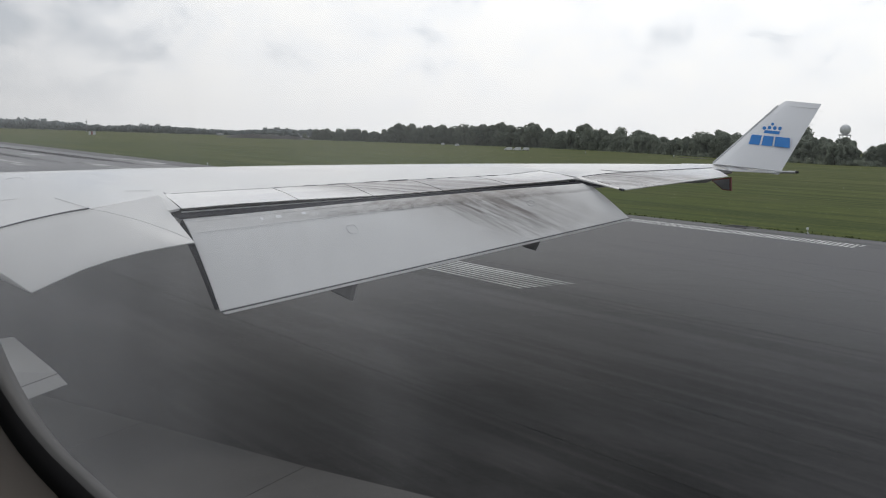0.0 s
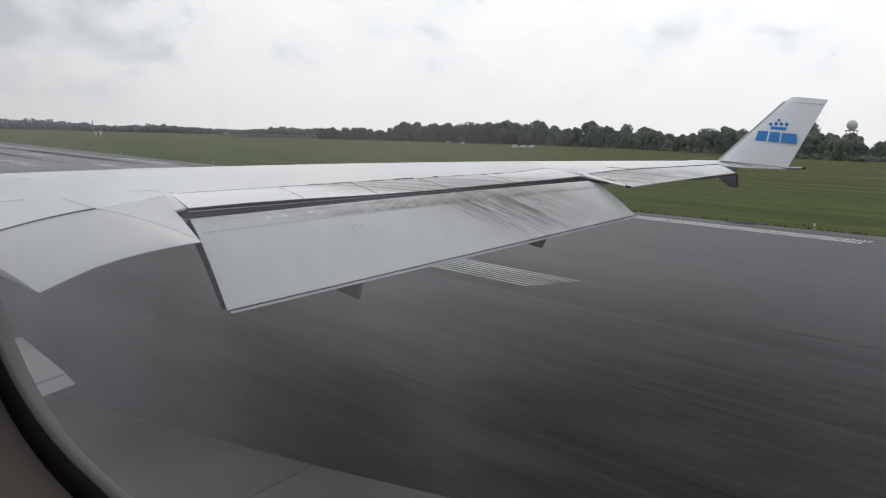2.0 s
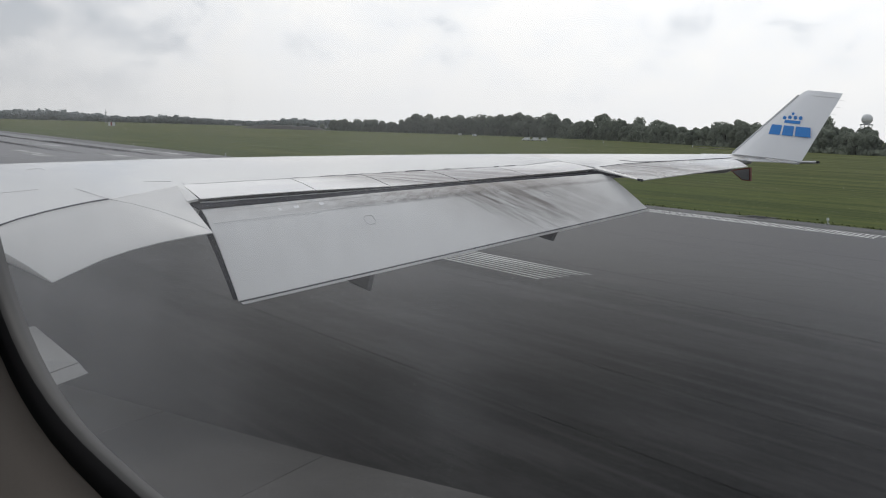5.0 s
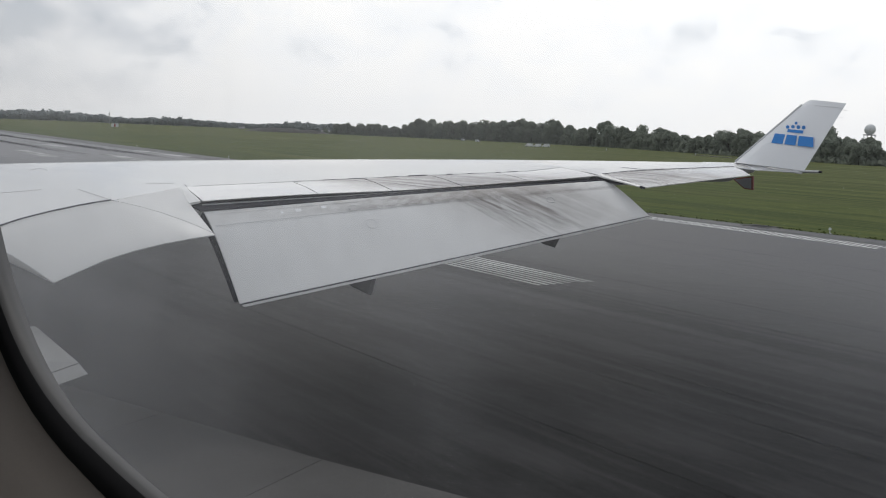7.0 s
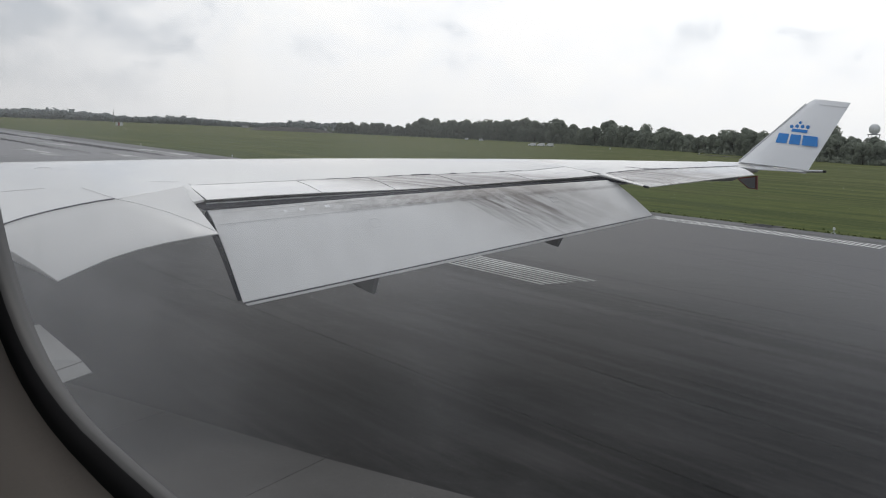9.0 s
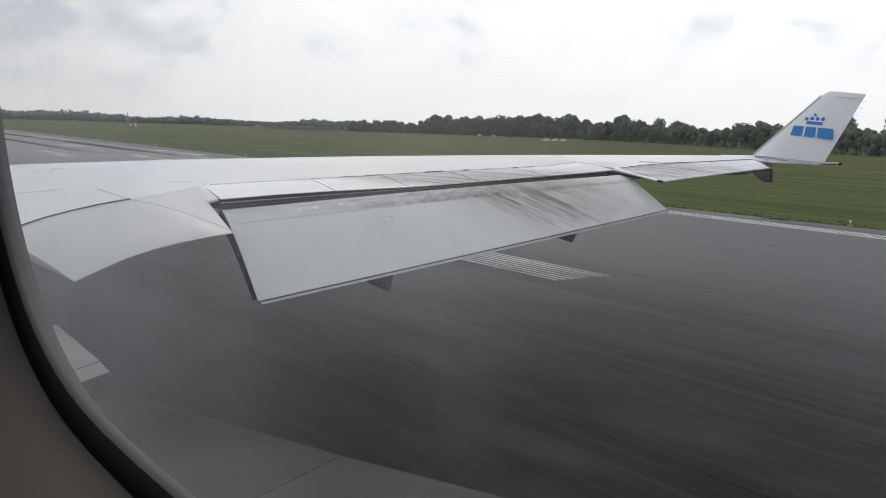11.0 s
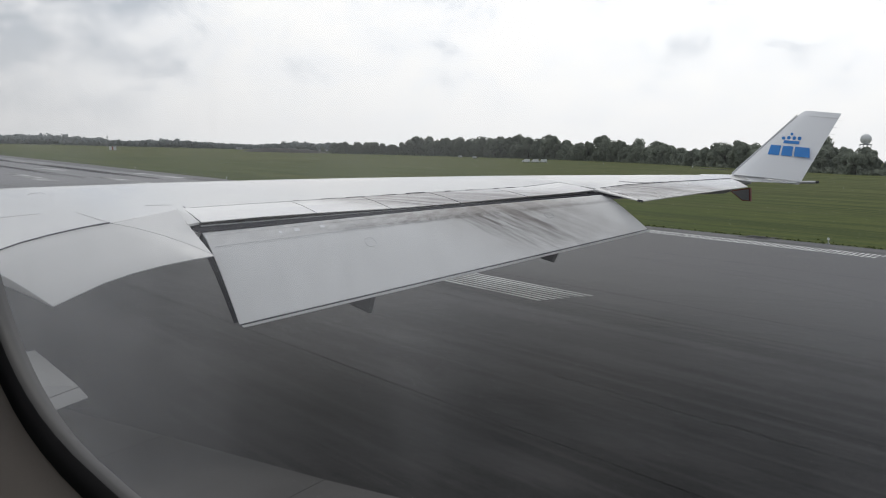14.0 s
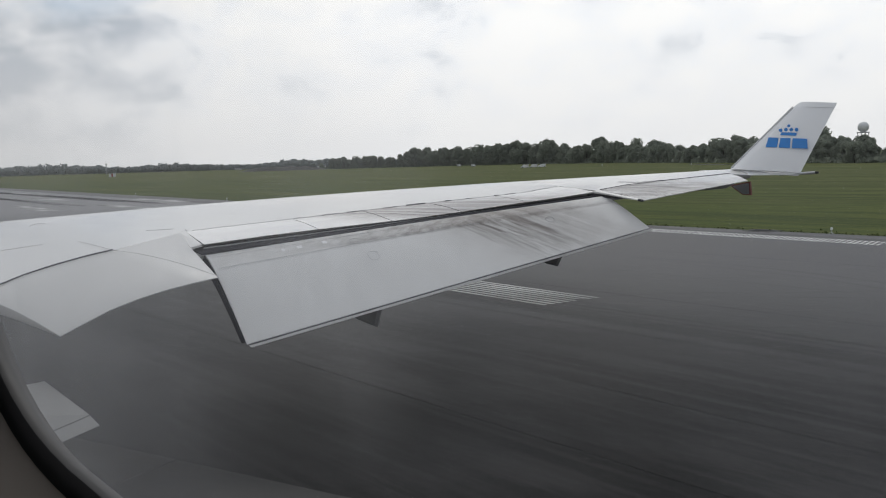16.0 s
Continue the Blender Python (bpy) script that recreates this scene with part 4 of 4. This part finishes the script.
        rows = [[(x + side + dx, y + r * k * math.cos(a), r + r * k * math.sin(a)) for dx, k in prof] for a in [2 * math.pi * i / 24 for i in range(25)]]
        grid_faces(bm, rows)
        bmesh.ops.remove_doubles(bm, verts=bm.verts, dist=1e-4)
        part("tyre", bm, RUBBER, g, "black tyre", True)


for gx, gy, gtop, gr in ((0.2, 21.5, 3.6, 0.62), (-6.06, 21.5, 3.6, 0.62), (-2.93, 28.5, 3.0, 0.5)):
    build_gear(gx, gy, gtop, gr)


def oval(grow=0.0, k=1.0, steps=96, n=2.82):
    """The outline of the cabin window, grown by some metres, and scaled by k about the eye's height."""
    out = []
    for i in range(steps):
        t = 2 * math.pi * i / steps
        c, s = math.cos(t), math.sin(t)
        a, b = (0.091 if c > 0 else 0.125), (0.126 if s < 0 else 0.20)
        y = 0.0954 + (a + grow) * math.copysign(abs(c) ** (2 / n), c)
        z = 0.0868 + (b + grow) * math.copysign(abs(s) ** (2 / n), s)
        out.append((y * k, 6 + z * k))
    return out


def build_cabin():
    # fuselage barrel with an opening for the window
    bm = bmesh.new()
    cx, cz, r = -2.93, 5.75, 2.99
    ys = [-14, -8, -3, -0.45, 0.72, 3, 9, 18, 30]
    an = [-180 + 10 * k for k in range(17)] + [-4.5, 16.7] + [25 + 10.3 * k for k in range(15)]
    vs = [[bm.verts.new((cx + r * math.cos(radians(a)), y, cz + r * math.sin(radians(a)))) for a in an] for y in ys]
    for i in range(len(ys) - 1):
        for j in range(len(an)):
            if ys[i] == -0.45 and an[j] == -4.5:
                continue
            k = (j + 1) % len(an)
            bm.faces.new((vs[i][j], vs[i][k], vs[i + 1][k], vs[i + 1][j]))
    bm.faces.new(vs[0][::-1])
    bm.faces.new(vs[-1])
    part("fuselage", bm, WHITE, airliner, "white fuselage barrel", True).modifiers.new("split", "EDGE_SPLIT").split_angle = radians(40)

    def hoop(levels, mat, name, label, parent):
        """Rings lofted one after another: (x, growth, scale)."""
        bm = bmesh.new()
        grid_faces(bm, [[(x, y, z) for y, z in oval(g, k)] for x, g, k in levels], close=True)
        return part(name, bm, mat, parent, label, True)

    win = hoop([(0.0378, 0.0030, 1), (0.0364, 0.0010, 1), (0.0354, 0.0001, 1), (0.0343, 0.0, 1), (0.0336, 0.0003, 1)], BEZEL, "cabin_window", "rounded cabin window with a dark gasket", airliner)
    hoop([(0.0337, 0.0002, 1), (0.0330, 0.0008, 1), (0.0325, 0.0015, 1), (0.0321, 0.0025, 1)], RUBBER, "gasket", "black rubber gasket", win)
    hoop([(0.0322, 0.0023, 1), (0.0316, 0.0036, 1), (0.0295, 0.0062, 1), (0.0245, 0.013, 1), (0.016, 0.025, 1), (0.008, 0.037, 1), (0.003, 0.05, 1), (0.0, 0.09, 1), (0.0, 0.35, 1)], LINING, "reveal", "beige plastic window reveal", win)
    hoop([(0.041, 0.01, 1.25), (0.046, 0.02, 1.45), (0.05, 0.05, 1.6), (0.051, 0.32, 1.6)], WHITE, "outer_skin", "white outer skin round the window", win)
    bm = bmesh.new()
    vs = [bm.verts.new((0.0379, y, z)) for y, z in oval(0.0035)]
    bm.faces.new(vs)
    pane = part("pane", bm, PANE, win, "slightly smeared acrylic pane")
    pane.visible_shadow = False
    # lining of the cabin side, ceiling and aisle partition
    bm = bmesh.new()
    box(bm, (-2.93, 0.1, 7.9), (4.0, 6, 0.06))
    part("cabin_ceiling", bm, LINING, airliner)
    bm = bmesh.new()
    box(bm, (-2.4, 0.1, 4.9), (4.6, 6, 0.06))
    part("cabin_floor", bm, LINING, airliner)


build_cabin()


# ---- distance ----
def build_tree(name, h, w, seed):
    rnd = random.Random(seed)
    t = thing(name, (0, 0, 0), "broad dark green deciduous tree in a dense row", "tree", "airfield wood")
    bm = bmesh.new()
    tube(bm, [(0, 0, -0.3), (0.1, 0, h * 0.25), (0.2, 0.1, h * 0.5)], 0.28, 7)
    for k in range(4):
        a = k * 1.6 + rnd.random()
        tube(bm, [(0.1, 0, h * (0.25 + 0.06 * k)), (math.cos(a) * w * 0.2, math.sin(a) * w * 0.2, h * 0.5), (math.cos(a) * w * 0.35, math.sin(a) * w * 0.35, h * 0.65)], 0.12, 5)
    part("trunk", bm, BARK, t)
    # lobes over a full dome, so that the crown closes down to the ground
    lobes = []
    for k in range(26):
        a, up = rnd.uniform(0, 6.28), rnd.random()
        rr = w * 0.5 * 0.72 * math.sqrt(max(0.0, 1 - (1.6 * up - 0.6) ** 2)) * rnd.uniform(0.75, 1.05)
        lobes.append((Vector((math.cos(a) * rr, math.sin(a) * rr, h * (0.10 + 0.76 * up))), w * rnd.uniform(0.14, 0.29)))
    vs, fs = [], []
    for c, r in lobes:
        for _ in range(170):
            d = Vector((rnd.gauss(0, 1), rnd.gauss(0, 1), rnd.gauss(0.15, 1))).normalized()
            p = c + d * r * rnd.uniform(0.78, 1.06)
            u = d.cross(Vector((rnd.random(), rnd.random(), rnd.random() + 0.1))).normalized()
            v = (d + Vector((rnd.uniform(-0.9, 0.9), rnd.uniform(-0.9, 0.9), rnd.uniform(-0.9, 0.9)))).cross(u).normalized()
            s = rnd.uniform(0.24, 0.56)
            i = len(vs)
            vs += [p - u * s - v * s * 0.7, p + u * s - v * s * 0.5 + d * 0.1, p + u * s * 0.8 + v * s, p - u * s * 0.7 + v * s * 0.8 - d * 0.12]
            fs.append((i, i + 1, i + 2, i + 3))
    me = bpy.data.meshes.new("crown")
    me.from_pydata([tuple(p) for p in vs], [], fs)
    me.materials.append(LEAF)
    c = new("crown", me)
    c.parent = t
    return t


WOOD = [(440, -20), (425, 110), (388, 185), (462, 289), (555, 410), (636, 533), (700, 700), (695, 800), (662, 878), (600, 985)]


def build_woods():
    rnd = random.Random(11)
    protos = [build_tree("tree", rnd.uniform(13, 16.5), rnd.uniform(9, 13), k) for k in range(6)]
    used = 0
    for row, back, count in ((0, 0, 125), (1, 9, 105), (2, 19, 70)):
        for k in range(count):
            f = (k + rnd.uniform(-0.35, 0.35)) / count * (len(WOOD) - 1)
            f = min(max(f, 0), len(WOOD) - 1.001)
            a, b = Vector(WOOD[int(f)]), Vector(WOOD[int(f) + 1])
            p = a.lerp(b, f - int(f)) + Vector((back + rnd.uniform(-3, 3), -0.5 * back + rnd.uniform(-3, 3)))
            s = rnd.uniform(0.70, 1.18) * (1 + 0.45 * noise.noise((f * 2.6, 4.2, 0.5))) * (1.25 if rnd.random() < 0.08 else 1) * float(np.interp(f, [0, 2, 3, 4, 5, 6, 7.5, 9], [0.72, 0.74, 0.88, 0.98, 1.15, 1.3, 1.2, 0.85]))
            m = pose(p.x, p.y, -0.05, 0, 0, rnd.uniform(0, 360))
            if used < len(protos):
                ob = protos[used]
                ob.matrix_basis = m
                ob.scale = (s, s, s * rnd.uniform(0.9, 1.1))
            else:
                ob = copy_thing(protos[used % len(protos)], m)
                ob.scale = (s, s, s * rnd.uniform(0.9, 1.1))
            used += 1


def build_far_woods():
    rnd = random.Random(5)
    vs, fs = [], []

    def clump(x, y, z, s):
        d = Vector((rnd.gauss(0, 1), rnd.gauss(0, 1), rnd.gauss(0, 0.5))).normalized()
        u = d.cross(Vector((0, 0, 1))).normalized()
        v = d.cross(u)
        i = len(vs)
        p = Vector((x, y, z))
        vs.extend([tuple(p - u * s - v * s * 0.6), tuple(p + u * s * 0.9 - v * s * 0.7), tuple(p + u * s * 0.7 + v * s), tuple(p - u * s + v * s * 0.8)])
        fs.append((i, i + 1, i + 2, i + 3))

    for k in range(1000):
        a = radians(-6 + 68 * (k + rnd.random()) / 1000)
        dist = 1850 + 260 * math.sin(a * 5) + rnd.uniform(0, 150)
        top = float(np.interp(math.degrees(a), [0, 14, 24, 34, 45, 60], [23, 22, 19, 17, 16, 15])) * rnd.uniform(0.72, 1.02) + 4 * noise.noise((a * 40, 3.1, 0))
        top *= 1.25 if rnd.random() < 0.06 else 1.0
        top *= 0.92 + 0.45 * noise.noise((a * 16, 7.3, 0))
        wide = max(7.0, top * rnd.uniform(0.45, 0.7))
        x, y = dist * math.sin(a), dist * math.cos(a)
        for j in range(70):
            d = Vector((rnd.gauss(0, 1), rnd.gauss(0, 1), rnd.gauss(0, 1))).normalized() * rnd.uniform(0.6, 0.95)
            clump(x + d.x * wide, y + d.y * wide, top * (0.5 + 0.47 * d.z), rnd.uniform(1.7, 3.1))
    me = bpy.data.meshes.new("far_wood")
    me.from_pydata(vs, [], fs)
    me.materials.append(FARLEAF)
    tagged(new("far_wood", me), "grey-green woods along the horizon, haze in their colour", "woods", kind="stuff")


def build_undergrowth():
    """Low scrub at the foot of the wood and rough grass tufts at the pavement's edge."""
    rnd = random.Random(8)
    vs, fs = [], []

    def leaf(p, s):
        d = Vector((rnd.gauss(0, 1), rnd.gauss(0, 1), rnd.gauss(0, 0.5))).normalized()
        u = d.cross(Vector((0, 0, 1))).normalized()
        v = d.cross(u)
        i = len(vs)
        vs.extend([tuple(p - u * s - v * s * 0.6), tuple(p + u * s * 0.9 - v * s * 0.7), tuple(p + u * s * 0.7 + v * s), tuple(p - u * s + v * s * 0.8)])
        fs.append((i, i + 1, i + 2, i + 3))

    for k in range(2600):
        f = rnd.random() * (len(WOOD) - 1.001)
        p = Vector(WOOD[int(f)]).lerp(Vector(WOOD[int(f) + 1]), f - int(f)) + Vector((rnd.uniform(-7, 12), rnd.uniform(-4, 2)))
        h = 1.5 + 2.5 * rnd.random() ** 2
        for _ in range(5):
            leaf(Vector((p.x + rnd.uniform(-1.5, 1.5), p.y + rnd.uniform(-1.5, 1.5), rnd.uniform(0, h))), rnd.uniform(0.5, 1.0))
    me = bpy.data.meshes.new("undergrowth")
    me.from_pydata(vs, [], fs)
    me.materials.append(LEAF)
    tagged(new("undergrowth", me), "dark scrub at the foot of the wood", "scrub", kind="stuff")
    vs, fs = [], []
    for k in range(1500):
        y = -12 + 150 * rnd.random() ** 1.6
        x = float(np.interp(y, [-12, 0, 50, 90, 150], [61.5, 61.5, 62, 65, 72])) + abs(rnd.gauss(0, 0.9)) - 0.12
        h, a = rnd.uniform(-0.03, 0.07) + 0.07 * rnd.random() ** 6, rnd.uniform(0, 3.14)
        w = rnd.uniform(0.05, 0.14)
        dx, dy = math.cos(a) * w, math.sin(a) * w
        i = len(vs)
        lean = rnd.uniform(-0.1, 0.1)
        vs.extend([(x - dx, y - dy, -0.05), (x + dx, y + dy, -0.05), (x + dx * 0.6 + lean, y + dy * 0.6, h), (x - dx * 0.6 + lean, y - dy * 0.6, h * 0.9)])
        fs.append((i, i + 1, i + 2, i + 3))
    me = bpy.data.meshes.new("grass_tufts")
    me.from_pydata(vs, [], fs)
    me.materials.append(TUFT)
    tagged(new("grass_tufts", me), "uneven grass tufts along the asphalt edge", "grass", kind="stuff")


build_woods()
build_undergrowth()
build_far_woods()


def build_radome():
    x, y = 632, 301
    t = thing("radar_tower", (x, y, -0.05), "white radar dome on a steel lattice tower", "radar tower")
    bm = bmesh.new()
    bmesh.ops.create_icosphere(bm, subdivisions=3, radius=3.8, matrix=Matrix.Translation((x, y, 21.4)))
    part("dome", bm, DOME, t, "white radome sphere", True)
    bm = bmesh.new()
    bmesh.ops.create_cone(bm, cap_ends=True, segments=20, radius1=4.3, radius2=4.3, depth=0.7, matrix=Matrix.Translation((x, y, 17.6)))
    part("platform", bm, STEEL, t)
    for sx in (-1, 1):
        for sy in (-1, 1):
            bm = bmesh.new()
            tube(bm, [(x + sx * 3.4, y + sy * 3.4, -0.05), (x + sx * 2.6, y + sy * 2.6, 17.4)], 0.22, 6)
            part("leg", bm, STEEL, t)
    for k in range(5):
        z0, z1 = k * 3.4, k * 3.4 + 3.4
        bm = bmesh.new()
        for sy in (-3, 3):
            tube(bm, [(x - 3, y + sy, z0), (x + 3, y + sy, z1)], 0.12, 5)
            tube(bm, [(x + 3, y + sy, z0), (x - 3, y + sy, z1)], 0.12, 5)
        part("brace", bm, STEEL, t)


build_radome()


def build_far_things():
    # low earth mound
    bm = bmesh.new()
    rnd = random.Random(2)
    cx, cy = 540, 965
    d = Vector((math.cos(radians(29)), -math.sin(radians(29))))
    back = Vector((d.y, -d.x)) * -1
    rows = []
    for i in range(25):
        u = i / 24 * 2 - 1
        row = []
        for j in range(9):
            w = j / 8 * 2 - 1
            h = 6.0 * max(0, 1 - abs(u) ** 3) * max(0, 1 - w * w) * (0.85 + 0.25 * noise.noise((u * 4, w * 2, 0.3))) - 0.06
            p = Vector((cx, cy)) + d * (u * 52) + back * (w * 14)
            row.append((p.x, p.y, h))
        rows.append(row)
    grid_faces(bm, rows)
    tagged(part("earth_mound", bm, EARTH, None, "", True), "low mound of dark bare earth on the grass", "mound")
    # distant sheds
    for x, y, w, l, h in [(960, 1560, 8, 17, 3.2), (800, 1610, 6, 11, 2.6)]:
        t = thing("shed", (x, y, -0.05), "low pale sheet-metal shed with a shallow roof", "shed", "far sheds")
        bm = bmesh.new()
        box(bm, (x, y, h / 2), (l, w, h), radians(-35))
        part("wall", bm, SHED, t)
        bm = bmesh.new()
        m = Matrix.Translation((x, y, h)) @ Matrix.Rotation(radians(-35), 4, "Z")
        pts = [(-l / 2 - 0.5, -w / 2 - 0.5, 0), (l / 2 + 0.5, -w / 2 - 0.5, 0), (l / 2 + 0.5, 0, 1.6), (-l / 2 - 0.5, 0, 1.6), (-l / 2 - 0.5, w / 2 + 0.5, 0), (l / 2 + 0.5, w / 2 + 0.5, 0)]
        vv = [bm.verts.new(m @ Vector(p)) for p in pts]
        for f in ((0, 1, 2, 3), (3, 2, 5, 4), (0, 3, 4), (1, 5, 2), (0, 4, 5, 1)):
            bm.faces.new([vv[i] for i in f])
        part("roof", bm, ROOFM, t)
        bm = bmesh.new()
        q = m @ Vector((0, -w / 2 - 0.06, -h * 0.55))
        box(bm, q, (l * 0.2, 0.1, h * 0.7), radians(-35))
        part("door", bm, ROOFM, t)
    # equipment hut, red and white
    x, y = 293, 851
    t = thing("equipment_hut", (x, y, -0.05), "small red and white airfield equipment hut", "hut")
    for k in range(4):
        bm = bmesh.new()
        box(bm, (x - 2.1 + 1.4 * k, y, 1.5), (1.37, 3, 3.1), 0)
        part("wall_panel", bm, RED if k == 1 else DOME, t, "red panel" if k == 1 else "white panel")
    bm = bmesh.new()
    box(bm, (x, y, 3.15), (6.0, 3.4, 0.2), 0)
    part("roof", bm, DOME, t)
    # lattice mast behind it
    x, y = 470, 1390
    t = thing("control_mast", (x, y, -0.05), "slim far tower with a small cabin on top", "tower")
    bm = bmesh.new()
    tube(bm, [(x, y, -0.05), (x, y, 14.5)], 0.55, 8)
    part("shaft", bm, STEEL, t)
    bm = bmesh.new()
    bmesh.ops.create_cone(bm, cap_ends=True, segments=10, radius1=1.1, radius2=1.6, depth=1.8, matrix=Matrix.Translation((x, y, 15.4)))
    part("cabin", bm, SHED, t)
    bm = bmesh.new()
    tube(bm, [(x, y, 16.3), (x, y, 21)], 0.25, 6)
    part("antenna", bm, STEEL, t)
    # vans beside the wood
    def van(x, y, turn):
        t = thing("van", (x, y, -0.05), "small white van parked far out on the grass", "van", "parked vans")
        m = Matrix.Translation((x, y, -0.05)) @ Matrix.Rotation(turn, 4, "Z")
        side = [(-2.5, 0.4), (2.5, 0.4), (2.5, 1.1), (1.7, 1.3), (1.1, 2.2), (-2.5, 2.25)]
        bm = bmesh.new()
        vs = grid_faces(bm, [[m @ Vector((px, w, pz)) for px, pz in side] for w in (-0.95, 0.95)], close=True)
        bm.faces.new(vs[0][::-1])
        bm.faces.new(vs[1])
        part("body", bm, DOME, t)
        for px in (-1.6, 1.6):
            for w in (-0.9, 0.9):
                bm = bmesh.new()
                bmesh.ops.create_cone(bm, cap_ends=True, segments=12, radius1=0.36, radius2=0.36, depth=0.22, matrix=m @ Matrix.Translation((px, w, 0.36)) @ Matrix.Rotation(radians(90), 4, "X"))
                part("wheel", bm, RUBBER, t)
        bm = bmesh.new()
        box(bm, m @ Vector((1.42, 0, 1.78)), (0.2, 1.6, 0.6), turn)
        part("windscreen", bm, DARK, t)
    for x, y, a in ((409, 415, 2.4), (419, 417, 2.4), (429, 419, 2.4), (587, 690, 0.4), (551, 627, 0.3)):
        van(x, y, a)
    for x, y in ((428, 366), (404, 284)):
        t = thing("marker_cabinet", (x, y, -0.05), "small pale grey airfield cabinet on two posts", "cabinet", "airfield cabinets")
        bm = bmesh.new()
        box(bm, (x, y, 0.85), (1.0, 0.5, 0.8), 0.6)
        soften(part("body", bm, SHED, t), 0.03)
        for k in (-0.35, 0.35):
            bm = bmesh.new()
            tube(bm, [(x + k * 0.82, y + k * 0.56, -0.05), (x + k * 0.82, y + k * 0.56, 0.5)], 0.05, 6)
            part("post", bm, STEEL, t)
    bm = prism([(398, 262), (402, 258), (428, 296), (424, 300)], -0.06, 0.12)
    tagged(part("gravel_bank", bm, CONCRETE), "low pale gravel bank before the wood", "gravel", kind="structure")
    # runway edge lights on the grass
    def edge_light(x, y):
        t = thing("edge_light", (x, y, -0.05), "small white runway edge light on a short stake", "runway light", "runway edge lights")
        bm = bmesh.new()
        bmesh.ops.create_cone(bm, cap_ends=True, segments=12, radius1=0.17, radius2=0.15, depth=0.05, matrix=Matrix.Translation((x, y, -0.03)))
        part("base_plate", bm, STEEL, t)
        part("stake", tube(bmesh.new(), [(x, y, -0.05), (x, y, 0.24)], 0.03, 8), STEEL, t)
        bm = bmesh.new()
        bmesh.ops.create_cone(bm, cap_ends=True, segments=12, radius1=0.10, radius2=0.075, depth=0.16, matrix=Matrix.Translation((x, y, 0.31)))
        part("lamp_head", bm, DOME, t, "white glass lamp head")
    for y in (32, 92, 152, 212, 272):
        edge_light(float(np.interp(y, [e[1] for e in EDGE[::-1]], [e[0] for e in EDGE[::-1]])) + 0.8, y)
    # drain inlet at the pavement's edge
    t = thing("drain_inlet", (61.7, 37, -0.05), "pale concrete drain inlet with a dark grate", "drain")
    bm = bmesh.new()
    for cx, cy, sx, sy in ((61.7, 38.0, 2.0, 0.35), (61.7, 36.0, 2.0, 0.35), (60.87, 37, 0.35, 1.65), (62.53, 37, 0.35, 1.65)):
        box(bm, (cx, cy, -0.02), (sx, sy, 0.10))
    part("kerb", bm, CONCRETE, t)
    bm = bmesh.new()
    box(bm, (61.7, 37, -0.02), (1.31, 1.65, 0.07))
    part("grate", bm, DARK, t, "dark grate")


build_far_things()
